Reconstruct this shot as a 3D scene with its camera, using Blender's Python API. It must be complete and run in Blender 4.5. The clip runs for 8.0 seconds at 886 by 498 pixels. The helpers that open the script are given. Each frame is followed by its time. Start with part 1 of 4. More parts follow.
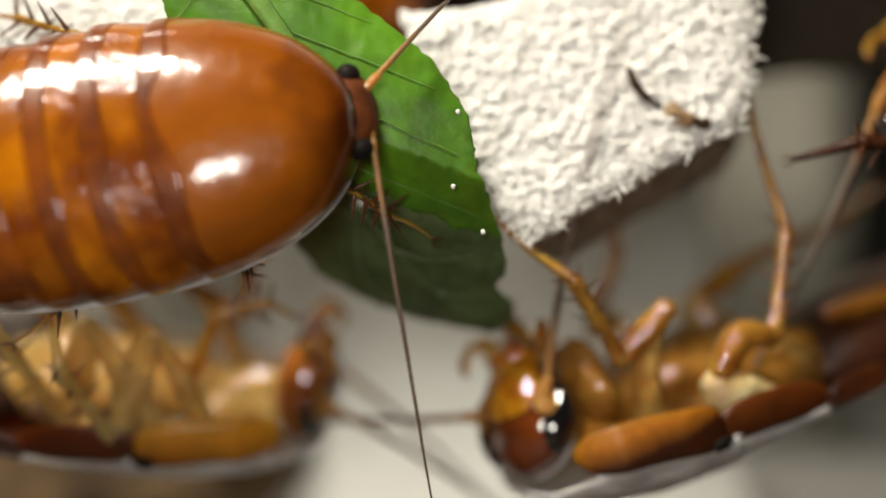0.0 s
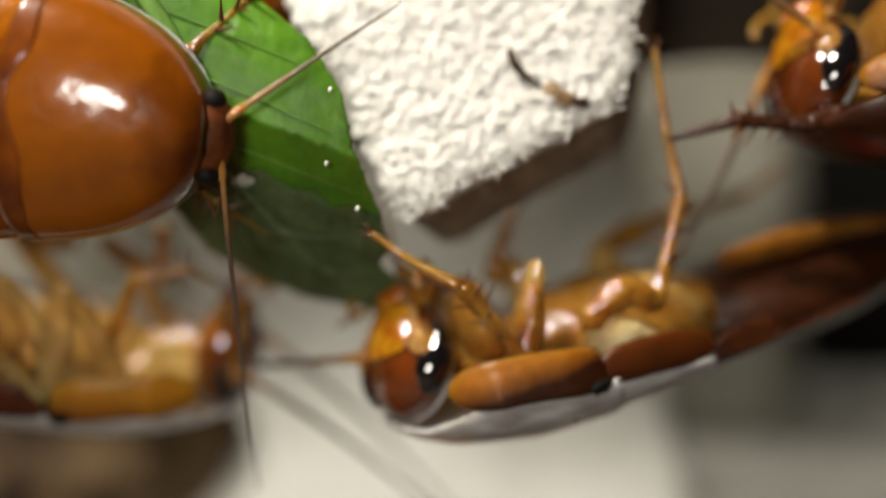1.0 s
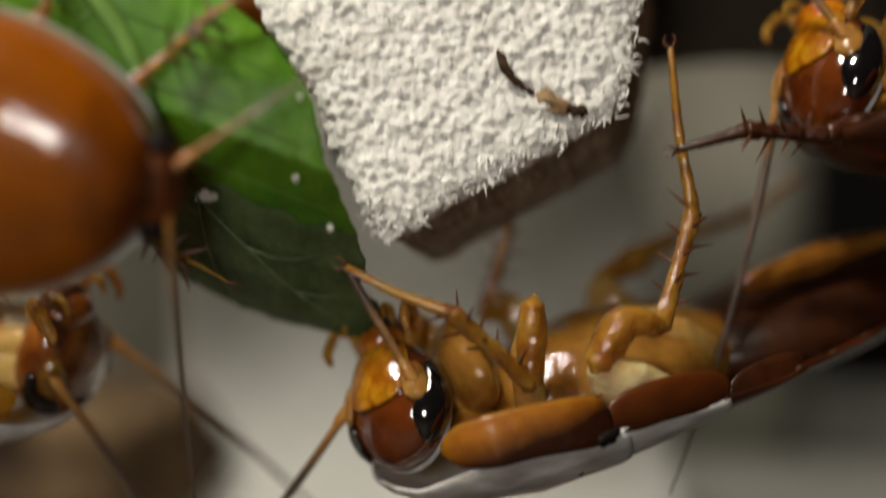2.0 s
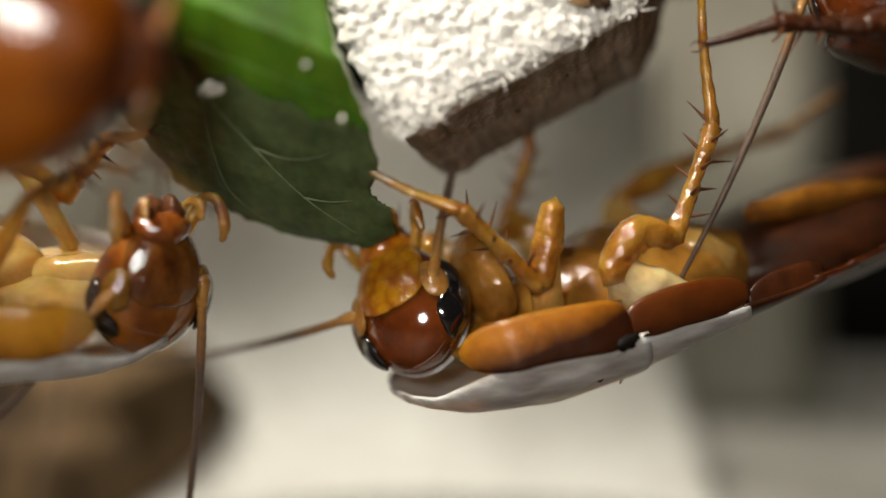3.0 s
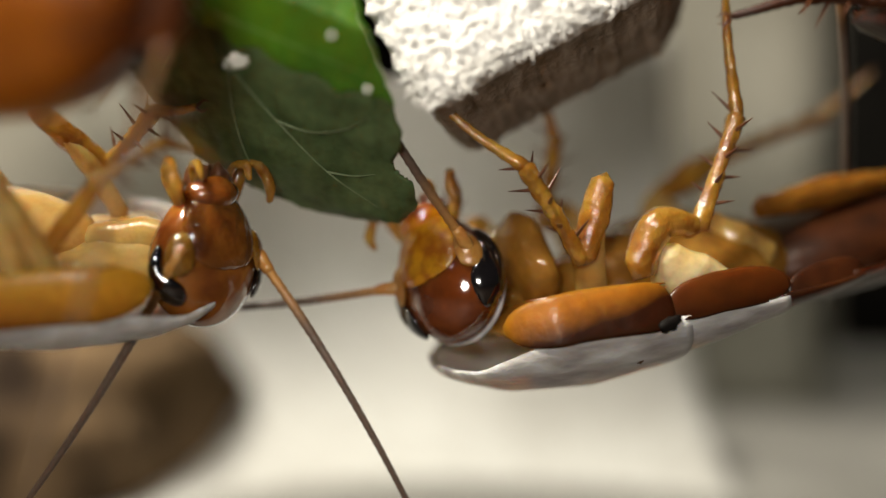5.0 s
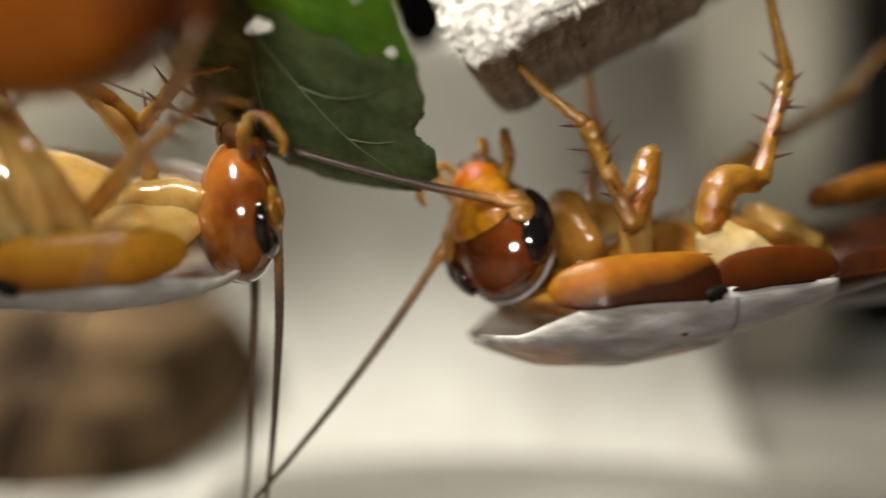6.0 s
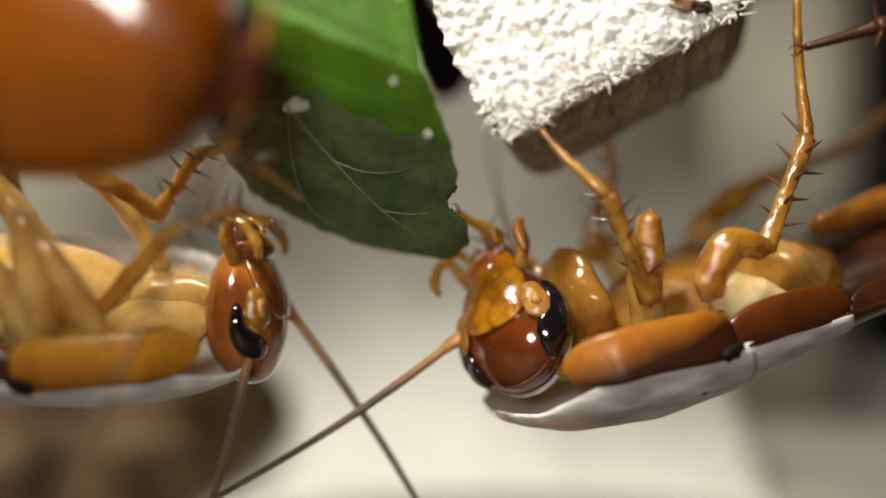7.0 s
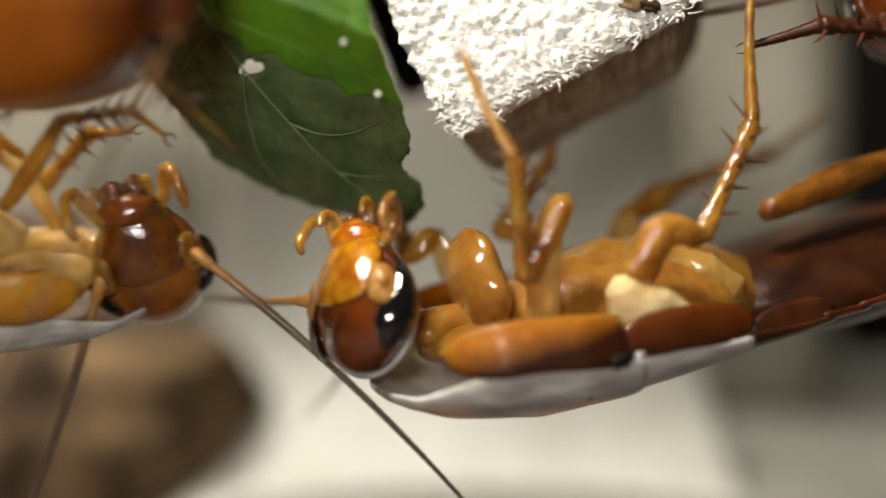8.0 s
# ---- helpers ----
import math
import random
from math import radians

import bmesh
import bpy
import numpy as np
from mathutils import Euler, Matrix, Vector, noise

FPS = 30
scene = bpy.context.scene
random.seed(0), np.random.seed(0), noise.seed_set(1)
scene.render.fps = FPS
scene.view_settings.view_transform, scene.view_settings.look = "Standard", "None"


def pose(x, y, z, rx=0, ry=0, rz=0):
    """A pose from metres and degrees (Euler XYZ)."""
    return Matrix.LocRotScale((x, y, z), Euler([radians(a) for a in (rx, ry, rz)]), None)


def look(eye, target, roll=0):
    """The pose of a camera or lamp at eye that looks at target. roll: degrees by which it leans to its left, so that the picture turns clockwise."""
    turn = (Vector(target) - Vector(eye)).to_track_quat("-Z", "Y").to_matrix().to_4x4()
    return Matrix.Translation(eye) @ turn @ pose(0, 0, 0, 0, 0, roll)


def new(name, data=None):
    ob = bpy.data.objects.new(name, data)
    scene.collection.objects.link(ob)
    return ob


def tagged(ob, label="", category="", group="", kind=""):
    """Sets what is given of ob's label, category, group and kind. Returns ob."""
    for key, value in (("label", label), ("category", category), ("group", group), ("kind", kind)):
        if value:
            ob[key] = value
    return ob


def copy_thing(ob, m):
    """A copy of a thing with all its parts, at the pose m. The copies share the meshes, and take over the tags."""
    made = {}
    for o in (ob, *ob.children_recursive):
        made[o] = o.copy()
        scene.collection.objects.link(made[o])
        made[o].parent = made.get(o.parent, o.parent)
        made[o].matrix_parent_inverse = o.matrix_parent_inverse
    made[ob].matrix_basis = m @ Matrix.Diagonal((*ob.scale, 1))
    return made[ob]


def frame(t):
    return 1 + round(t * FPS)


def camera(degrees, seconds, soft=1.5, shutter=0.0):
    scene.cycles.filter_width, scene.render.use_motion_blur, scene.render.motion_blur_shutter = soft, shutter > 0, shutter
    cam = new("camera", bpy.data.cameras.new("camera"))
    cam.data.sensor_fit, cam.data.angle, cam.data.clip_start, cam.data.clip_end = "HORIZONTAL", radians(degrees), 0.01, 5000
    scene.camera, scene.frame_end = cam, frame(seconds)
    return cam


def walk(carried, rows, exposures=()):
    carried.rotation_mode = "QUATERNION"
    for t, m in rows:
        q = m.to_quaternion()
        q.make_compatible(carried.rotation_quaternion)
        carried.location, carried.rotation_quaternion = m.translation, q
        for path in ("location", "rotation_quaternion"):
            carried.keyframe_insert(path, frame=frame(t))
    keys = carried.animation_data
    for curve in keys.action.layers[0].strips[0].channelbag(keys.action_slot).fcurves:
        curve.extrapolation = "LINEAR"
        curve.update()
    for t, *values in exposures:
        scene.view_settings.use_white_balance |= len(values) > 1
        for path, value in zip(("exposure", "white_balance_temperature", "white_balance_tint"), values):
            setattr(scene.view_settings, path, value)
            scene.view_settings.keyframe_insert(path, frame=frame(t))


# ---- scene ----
# ---------- camera ----------
# World in metres; the numbers below are millimetres from the low corner of the white board.
MM = 0.001
FOV = 45.0
LENS_K = 2 * math.tan(radians(FOV / 2)) / 1568

cam = camera(FOV, 8.0, 1.5, 0.4)
cam.data.dof.use_dof = True
cam.data.dof.focus_distance = 0.0352
cam.data.dof.aperture_fstop = 13.5

# seconds, where the board's corner stands in the view, distance to it in mm, roll
VIEW = [
    (0.0, 940, 430, 37.5, 0), (0.25, 945, 432, 37.8, 0), (0.5, 945, 440, 38.0, 0), (0.65, 880, 390, 38.0, 0), (0.8, 798, 345, 38.0, 0), (0.9, 760, 360, 38.0, 0),
    (1.0, 726, 390, 38.0, 0), (1.2, 713, 460, 37.5, 0), (1.5, 692, 507, 37.2, 0), (1.8, 703, 518, 36.0, 0),
    (2.0, 690, 425, 34.6, 0), (2.2, 720, 322, 34.0, 0), (3.3, 710, 212, 32.5, 0), (3.5, 640, 185, 32.3, 0),
    (4.0, 782, 200, 33.1, 0), (4.5, 772, 205, 33.0, 0), (4.7, 765, 192, 33.0, 0), (5.8, 775, 190, 33.0, 0),
    (6.0, 845, 112, 33.0, 0), (6.25, 875, 160, 33.3, 0), (6.5, 905, 200, 33.6, 0), (7.0, 905, 245, 33.6, 0),
    (7.5, 913, 225, 34.0, 0), (7.75, 880, 228, 34.2, 0), (8.0, 820, 238, 34.4, 0)]


def eye_of(px, py, dist):
    """The eye, in mm, from which the board's corner stands at that place of the view."""
    k = dist * LENS_K
    return Vector((-(px - 784) * k, -dist, (py - 441) * k))


def view_at(t):
    for a, b in zip(VIEW, VIEW[1:]):
        if a[0] <= t <= b[0]:
            f = (t - a[0]) / (b[0] - a[0])
            return [p + (q - p) * f for p, q in zip(a, b)]
    return VIEW[-1]


def seen(t, px, py, y):
    """The point, in mm, at depth y behind the board's corner that stands there in the view at t."""
    _, vx, vy, d, _ = view_at(t)
    e = eye_of(vx, vy, d)
    k = (d + y) * LENS_K
    return Vector((e.x + (px - 784) * k, y, e.z - (py - 441) * k))


def shown(t, p):
    """Where a point, in mm, stands in the view at t."""
    _, vx, vy, d, _ = view_at(t)
    e = eye_of(vx, vy, d)
    k = (d + p.y) * LENS_K
    return 784 + (p.x - e.x) / k, 441 - (p.z - e.z) / k


PATH = []
for t, px, py, dist, roll in VIEW:
    e = eye_of(px, py, dist) * MM
    PATH.append((t, look(e, e + Vector((0, 1, 0)), roll)))
walk(cam, PATH, [(0, -0.72), (0.8, -0.7), (1.0, -0.7), (1.5, -0.98), (2.0, -1.28), (2.3, -1.12), (3.4, -0.33), (8.0, -0.4)])

# ---------- world and light ----------
world = bpy.data.worlds.new("room")
scene.world = world
world.use_nodes = True
bg = world.node_tree.nodes["Background"]
bg.inputs[0].default_value = (1.0, 0.97, 0.9, 1)
bg.inputs[1].default_value = 0.02


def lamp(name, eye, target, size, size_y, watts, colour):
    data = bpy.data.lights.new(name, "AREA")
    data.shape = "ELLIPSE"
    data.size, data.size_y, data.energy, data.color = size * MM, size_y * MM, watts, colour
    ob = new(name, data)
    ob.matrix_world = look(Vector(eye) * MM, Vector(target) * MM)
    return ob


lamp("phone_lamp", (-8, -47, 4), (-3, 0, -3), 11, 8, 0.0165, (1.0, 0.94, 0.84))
lamp("window_light", (-48, -58, 104), (0, 12, -8), 26, 20, 0.40, (1.0, 0.91, 0.76))
# Fill added from behind to brighten the paper and wall; no window stands there.
lamp("rear_fill_light", (-50, 33, 108), (-2, 38, -14), 60, 40, 0.33, (1.0, 0.94, 0.81))


# ---------- materials ----------
def material(name, base, dark, scale, rough=0.4, bump=0.2, bump_scale=None, spec=0.5, sss=0.0, coat=0.0, detail=6.0,
             transmission=0.0, stretch=None, grade=None, cells=0.0, ior=1.45):
    """base and dark mixed by noise at two scales (waves per mm), with fine relief."""
    m = bpy.data.materials.new(name)
    m.use_nodes = True
    nt = m.node_tree
    b = nt.nodes["Principled BSDF"]
    co = nt.nodes.new("ShaderNodeTexCoord")
    place = nt.nodes.new("ShaderNodeMapping")
    place.inputs["Scale"].default_value = stretch or (1, 1, 1)
    nt.links.new(co.outputs["Object"], place.inputs["Vector"])
    n1 = nt.nodes.new("ShaderNodeTexNoise")
    n1.inputs["Scale"].default_value = scale * 1000
    n1.inputs["Detail"].default_value = detail
    nt.links.new(place.outputs[0], n1.inputs["Vector"])
    n2 = nt.nodes.new("ShaderNodeTexNoise")
    n2.inputs["Scale"].default_value = (bump_scale or scale * 6) * 1000
    n2.inputs["Detail"].default_value = 4
    nt.links.new(place.outputs[0], n2.inputs["Vector"])
    ramp = nt.nodes.new("ShaderNodeValToRGB")
    ramp.color_ramp.elements[0].position, ramp.color_ramp.elements[1].position = 0.35, 0.65
    ramp.color_ramp.elements[0].color, ramp.color_ramp.elements[1].color = (*dark, 1), (*base, 1)
    nt.links.new(n1.outputs["Fac"], ramp.inputs[0])
    if cells:
        # a mosaic of small fields, each dark at its border
        field = nt.nodes.new("ShaderNodeTexVoronoi")
        field.inputs["Scale"].default_value = cells * 1000
        nt.links.new(place.outputs[0], field.inputs["Vector"])
        turned = nt.nodes.new("ShaderNodeMath")
        turned.operation = "SUBTRACT"
        turned.inputs[0].default_value = 1.1
        nt.links.new(field.outputs["Distance"], turned.inputs[1])
        both = nt.nodes.new("ShaderNodeMath")
        both.operation = "MULTIPLY"
        nt.links.new(turned.outputs[0], both.inputs[0])
        nt.links.new(n1.outputs["Fac"], both.inputs[1])
        nt.links.new(both.outputs[0], ramp.inputs[0])
        ramp.color_ramp.elements[0].position, ramp.color_ramp.elements[1].position = 0.15, 0.42
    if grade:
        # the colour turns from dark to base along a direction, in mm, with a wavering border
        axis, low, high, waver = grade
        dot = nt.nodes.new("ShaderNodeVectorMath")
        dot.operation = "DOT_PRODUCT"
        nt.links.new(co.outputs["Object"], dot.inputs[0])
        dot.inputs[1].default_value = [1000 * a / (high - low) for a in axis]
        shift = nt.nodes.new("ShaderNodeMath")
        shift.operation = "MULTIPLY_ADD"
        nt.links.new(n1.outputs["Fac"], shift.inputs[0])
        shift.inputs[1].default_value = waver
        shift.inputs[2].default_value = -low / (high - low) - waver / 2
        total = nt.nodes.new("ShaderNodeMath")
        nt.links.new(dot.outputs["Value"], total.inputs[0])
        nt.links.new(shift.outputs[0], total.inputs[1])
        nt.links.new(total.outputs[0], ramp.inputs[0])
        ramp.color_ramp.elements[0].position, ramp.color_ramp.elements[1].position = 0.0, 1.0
    out = ramp.outputs[0]
    mix = nt.nodes.new("ShaderNodeMix")
    mix.data_type, mix.blend_type = "RGBA", "MULTIPLY"
    mix.inputs[0].default_value = 0.35
    ramp2 = nt.nodes.new("ShaderNodeValToRGB")
    ramp2.color_ramp.elements[0].color = (0.45, 0.4, 0.35, 1)
    ramp2.color_ramp.elements[0].position, ramp2.color_ramp.elements[1].position = 0.3, 0.6
    nt.links.new(n2.outputs["Fac"], ramp2.inputs[0])
    nt.links.new(out, mix.inputs[6])
    nt.links.new(ramp2.outputs[0], mix.inputs[7])
    nt.links.new(mix.outputs[2], b.inputs["Base Color"])
    bp = nt.nodes.new("ShaderNodeBump")
    bp.inputs["Strength"].default_value = bump
    bp.inputs["Distance"].default_value = 0.0001
    nt.links.new(n2.outputs["Fac"], bp.inputs["Height"])
    nt.links.new(bp.outputs[0], b.inputs["Normal"])
    nt.links.new(bp.outputs[0], b.inputs["Coat Normal"])
    b.inputs["Roughness"].default_value = rough
    b.inputs["Specular IOR Level"].default_value = spec
    b.inputs["Coat Weight"].default_value = coat
    b.inputs["Coat Roughness"].default_value = 0.06
    b.inputs["Transmission Weight"].default_value = transmission
    b.inputs["IOR"].default_value = ior
    if sss:
        b.inputs["Subsurface Weight"].default_value = sss
        b.inputs["Subsurface Radius"].default_value = (1.0, 0.42, 0.12)
        b.inputs["Subsurface Scale"].default_value = 0.0016
    return m


M_BOUNCE_CUT = material("dark_bounce_cut", (0.05, 0.035, 0.025), (0.03, 0.02, 0.014), 0.05, 0.6, 0.2, 0.6, 0.3)
M_DROP = material("droplet", (0.95, 0.95, 0.92), (0.9, 0.9, 0.86), 1.0, 0.05, 0.0, 2.0, 0.5, 0.0, 1.0)
M_PULP = material("white_pulp", (0.92, 0.92, 0.90), (0.78, 0.77, 0.74), 1.2, 0.95, 1.0, 5.0, 0.1)
M_WALL = material("tub_wall", (0.33, 0.32, 0.275), (0.22, 0.21, 0.175), 0.05, 0.6, 0.1, 0.8, 0.3)
M_FLOOR = material("tub_floor", (0.40, 0.39, 0.36), (0.25, 0.245, 0.22), 0.06, 0.55, 0.1, 0.8, 0.3)
M_PAPER = material("white_paper", (0.76, 0.76, 0.72), (0.62, 0.61, 0.57), 0.1, 0.7, 0.1, 1.0, 0.3)
M_CARD = material("brown_card", (0.20, 0.132, 0.072), (0.022, 0.014, 0.009), 0.16, 0.9, 0.6, 0.9, 0.1)
# Shade painted as near-black, for the far end of the tub.
M_DARK = material("gap_shade", (0.02, 0.018, 0.015), (0.01, 0.009, 0.008), 0.1, 0.9, 0.3, 0.9, 0.1)
# Shade of the gaps put into the colour: black, browner towards +x.
M_GAP_SHADE = material("graded_gap_shade", (0.085, 0.068, 0.052), (0.010, 0.009, 0.008), 0.12, 0.9, 0.5, 0.9, 0.1, grade=((1, 0, 0), 5.0, 10.5, 0.5))
M_LEAF = material("leaf", (0.095, 0.255, 0.010), (0.045, 0.14, 0.010), 0.35, 0.45, 0.5, 1.6, 0.35, 0.1)
M_LEAF_UNDER = material("leaf_underside", (0.095, 0.145, 0.058), (0.05, 0.085, 0.03), 0.6, 0.6, 0.6, 2.4, 0.25, 0.1)
M_VEIN = material("leaf_vein", (0.17, 0.32, 0.07), (0.10, 0.22, 0.04), 1.0, 0.4, 0.2, 3.0, 0.4, 0.2)
M_TIPVEIN = material("tip_vein", (0.24, 0.30, 0.17), (0.14, 0.19, 0.09), 1.0, 0.5, 0.3, 3.0, 0.3)
M_AMBER = material("amber_shell", (0.50, 0.145, 0.001), (0.17, 0.033, 0.001), 0.55, 0.24, 0.8, 1.3, 0.15, 0.2, 0.5, transmission=0.1)
M_SHIELD = material("amber_shield", (0.31, 0.078, 0.0015), (0.065, 0.011, 0.001), 0.5, 0.28, 0.6, 1.0, 0.2, 0.2, 0.8, transmission=0.1, grade=((-1, 0, 0), -0.4, 2.0, 1.6))
M_ORANGE = material("orange_rim", (0.50, 0.175, 0.010), (0.035, 0.009, 0.002), 0.6, 0.38, 0.3, 2.4, 0.2, 0.4, 0.06, transmission=0.3, grade=((0.22, 0, -1.0), -1.4, -0.55, 0.55))
M_GOLD = material("gold_rim", (0.78, 0.34, 0.028), (0.26, 0.075, 0.007), 0.6, 0.36, 0.3, 2.4, 0.2, 0.4, 0.06, transmission=0.3, grade=((0.1, 0, -1.0), -1.5, -0.5, 0.55))
M_SOCKET = material("socket_skin", (0.60, 0.29, 0.08), (0.40, 0.15, 0.03), 1.0, 0.22, 0.7, 3.0, 0.5, 0.4, 0.7)
M_HEAD = material("head_shell", (0.17, 0.038, 0.005), (0.075, 0.014, 0.003), 0.6, 0.12, 0.04, 2.0, 0.5, 0.15, 1.0)
M_BELLY = material("belly_skin", (0.72, 0.37, 0.070), (0.44, 0.18, 0.022), 0.45, 0.26, 0.5, 2.2, 0.5, 0.3, 0.5, transmission=0.55, ior=1.2)
M_SEAM = material("seam", (0.26, 0.060, 0.002), (0.13, 0.026, 0.001), 0.6, 0.3, 0.3, 1.2, 0.2, 0.2, 0.8, transmission=0.1)
M_BROWN = material("brown_shell", (0.06, 0.017, 0.005), (0.022, 0.007, 0.003), 0.5, 0.35, 0.4, 1.6, 0.35, 0.2, 0.15)
M_FACE = material("face_shell", (0.92, 0.31, 0.008), (0.55, 0.135, 0.004), 1.1, 0.2, 0.6, 2.4, 0.5, 0.5, 0.8, transmission=0.2, cells=2.1)
M_SIDEFACE = material("brown_face_shell", (0.33, 0.10, 0.012), (0.13, 0.03, 0.004), 0.9, 0.2, 0.6, 3.0, 0.5, 0.5, 0.8, transmission=0.2)
M_CREAM = material("cream_skin", (0.90, 0.60, 0.21), (0.70, 0.39, 0.09), 0.5, 0.22, 0.5, 2.2, 0.5, 0.35, 0.8, transmission=0.5, ior=1.2)
M_LEG = material("leg_shell", (0.78, 0.42, 0.060), (0.42, 0.16, 0.014), 0.8, 0.2, 1.0, 3.0, 0.5, 0.35, 1.0, transmission=0.55, ior=1.2)
M_CREAM_LIGHT = material("pale_cream_skin", (0.96, 0.70, 0.29), (0.78, 0.46, 0.12), 0.5, 0.24, 0.5, 2.0, 0.5, 0.4, 0.9, transmission=0.5, ior=1.2)
M_HIND = material("hind_leg_shell", (0.52, 0.23, 0.032), (0.20, 0.068, 0.008), 0.5, 0.2, 1.0, 3.0, 0.5, 0.35, 1.0, transmission=0.4, ior=1.2)
M_COXA = material("milky_skin", (0.90, 0.70, 0.40), (0.74, 0.47, 0.17), 0.5, 0.3, 0.5, 2.4, 0.5, 0.5, 0.6, transmission=0.15, ior=1.2)
M_SPINE = material("spine", (0.14, 0.05, 0.02), (0.07, 0.025, 0.01), 2.0, 0.3, 0.1, 4.0, 0.5, 0.0, 0.3)
M_EYE = material("eye", (0.006, 0.005, 0.006), (0.004, 0.003, 0.003), 1.0, 0.12, 0.02, 6.0, 0.5, 0.0, 1.0)
M_PALE = material("pale_back", (0.74, 0.71, 0.69), (0.36, 0.33, 0.33), 0.9, 0.45, 1.0, 2.4, 0.35, 0.2, 0.1, stretch=(0.35, 1.0, 1.0))
M_ANT = material("antenna", (0.46, 0.22, 0.055), (0.12, 0.085, 0.065), 1.5, 0.35, 0.4, 5.0, 0.4, 0.1, 0.4, grade=((-1, 0, 0), -3.2, -0.4, 0.4))
M_SKINFLAKE = material("tan_flake", (0.42, 0.30, 0.18), (0.26, 0.16, 0.08), 1.5, 0.8, 0.5, 4.0, 0.2)
M_PULP_SIDE = material("brown_pulp", (0.46, 0.40, 0.33), (0.27, 0.225, 0.175), 0.8, 0.95, 1.0, 4.0, 0.1)
M_RIM = material("rim_edge", (0.11, 0.028, 0.004), (0.035, 0.009, 0.002), 0.6, 0.3, 0.2, 2.0, 0.3, 0.3, 0.2, grade=((0.06, 0, -1.0), -1.3, 0.1, 0.9))
M_HEADSIDE = material("amber_head_shell", (0.36, 0.12, 0.016), (0.16, 0.04, 0.006), 0.6, 0.15, 0.1, 2.0, 0.5, 0.4, 0.8)
M_MATT = material("matt_brown", (0.13, 0.035, 0.008), (0.06, 0.016, 0.004), 0.8, 0.55, 0.2, 3.0, 0.2)
M_DULL = material("dull_black", (0.012, 0.009, 0.008), (0.006, 0.005, 0.004), 1.0, 0.6, 0.05, 3.0, 0.15)
for m in (M_HEAD, M_FACE, M_LEG, M_EYE, M_HEADSIDE, M_CREAM, M_CREAM_LIGHT, M_BELLY, M_SIDEFACE):
    m.node_tree.nodes["Principled BSDF"].inputs["Coat IOR"].default_value = 1.85
M_SPECK = material("bark_speck", (0.14, 0.075, 0.035), (0.03, 0.018, 0.012), 1.2, 0.85, 0.6, 4.0, 0.2)


# ---------- mesh helpers (mm) ----------
def part(name, bm, mat, parent=None, label=""):
    bmesh.ops.recalc_face_normals(bm, faces=bm.faces)
    bmesh.ops.scale(bm, vec=(MM, MM, MM), verts=bm.verts)
    me = bpy.data.meshes.new(name)
    for f in bm.faces:
        f.smooth = True
    bm.to_mesh(me)
    bm.free()
    me.materials.append(mat)
    ob = new(name, me)
    if parent:
        ob.parent = parent
    if label:
        ob["label"] = label
    return ob


def mmpose(v, rot=None):
    return Matrix.Translation(Vector(v) * MM) @ (rot.to_4x4() if rot else Matrix.Identity(4))


def spline(pts, n):
    """n points along a smooth line through pts."""
    p = [Vector(a) for a in pts]
    p = [2 * p[0] - p[1]] + p + [2 * p[-1] - p[-2]]
    out = []
    for i in range(n):
        s = i / (n - 1) * (len(p) - 3)
        k = min(int(s), len(p) - 4)
        f = s - k
        a, b, c, d = p[k:k + 4]
        out.append(0.5 * (2 * b + (c - a) * f + (2 * a - 5 * b + 4 * c - d) * f * f + (3 * b - a - 3 * c + d) * f ** 3))
    return out


def tube(bm, pts, radii, n=16, seg=8, flat=1.0, ring=0.0):
    """A rounded tube through pts; radii go along it; ring swells it joint by joint."""
    line = spline(pts, n)
    rr = [np.interp(i / (n - 1), np.linspace(0, 1, len(radii)), radii) for i in range(n)]
    if ring:
        rr = [r * (1 + ring * (i % 2)) for i, r in enumerate(rr)]
    side = None
    rings = []
    for i, c in enumerate(line):
        d = (line[min(i + 1, n - 1)] - line[max(i - 1, 0)]).normalized()
        if side is None:
            side = d.orthogonal().normalized()
        side = (side - d * side.dot(d)).normalized()
        up = d.cross(side)
        rings.append([bm.verts.new(c + (side * math.cos(a) + up * math.sin(a) * flat) * rr[i])
                      for a in (2 * math.pi * j / seg for j in range(seg))])
    for a, b in zip(rings, rings[1:]):
        for j in range(seg):
            bm.faces.new((a[j], a[(j + 1) % seg], b[(j + 1) % seg], b[j]))
    for r, c, s in ((rings[0], line[0], -1), (rings[-1], line[-1], 1)):
        d = (line[1] - line[0]).normalized() if s < 0 else (line[-1] - line[-2]).normalized()
        tip = bm.verts.new(c + d * s * (rr[0] if s < 0 else rr[-1]) * 0.7)
        for j in range(seg):
            bm.faces.new((r[j], r[(j + 1) % seg], tip) if s > 0 else (r[(j + 1) % seg], r[j], tip))
    return bm


def blob(bm, centre, radii, rot=(0, 0, 0), wob=0.0, seg=24, rings=16):
    m = Matrix.Translation(centre) @ pose(0, 0, 0, *rot)
    made = bmesh.ops.create_uvsphere(bm, u_segments=seg, v_segments=rings, radius=1)["verts"]
    for v in made:
        k = 1 + wob * noise.noise(v.co * 1.7 + Vector(centre))
        v.co = m @ Vector((v.co.x * radii[0] * k, v.co.y * radii[1] * k, v.co.z * radii[2] * k))
    return bm


def thicken(bm, t):
    bmesh.ops.recalc_face_normals(bm, faces=bm.faces)
    bmesh.ops.solidify(bm, geom=bm.faces[:], thickness=t)


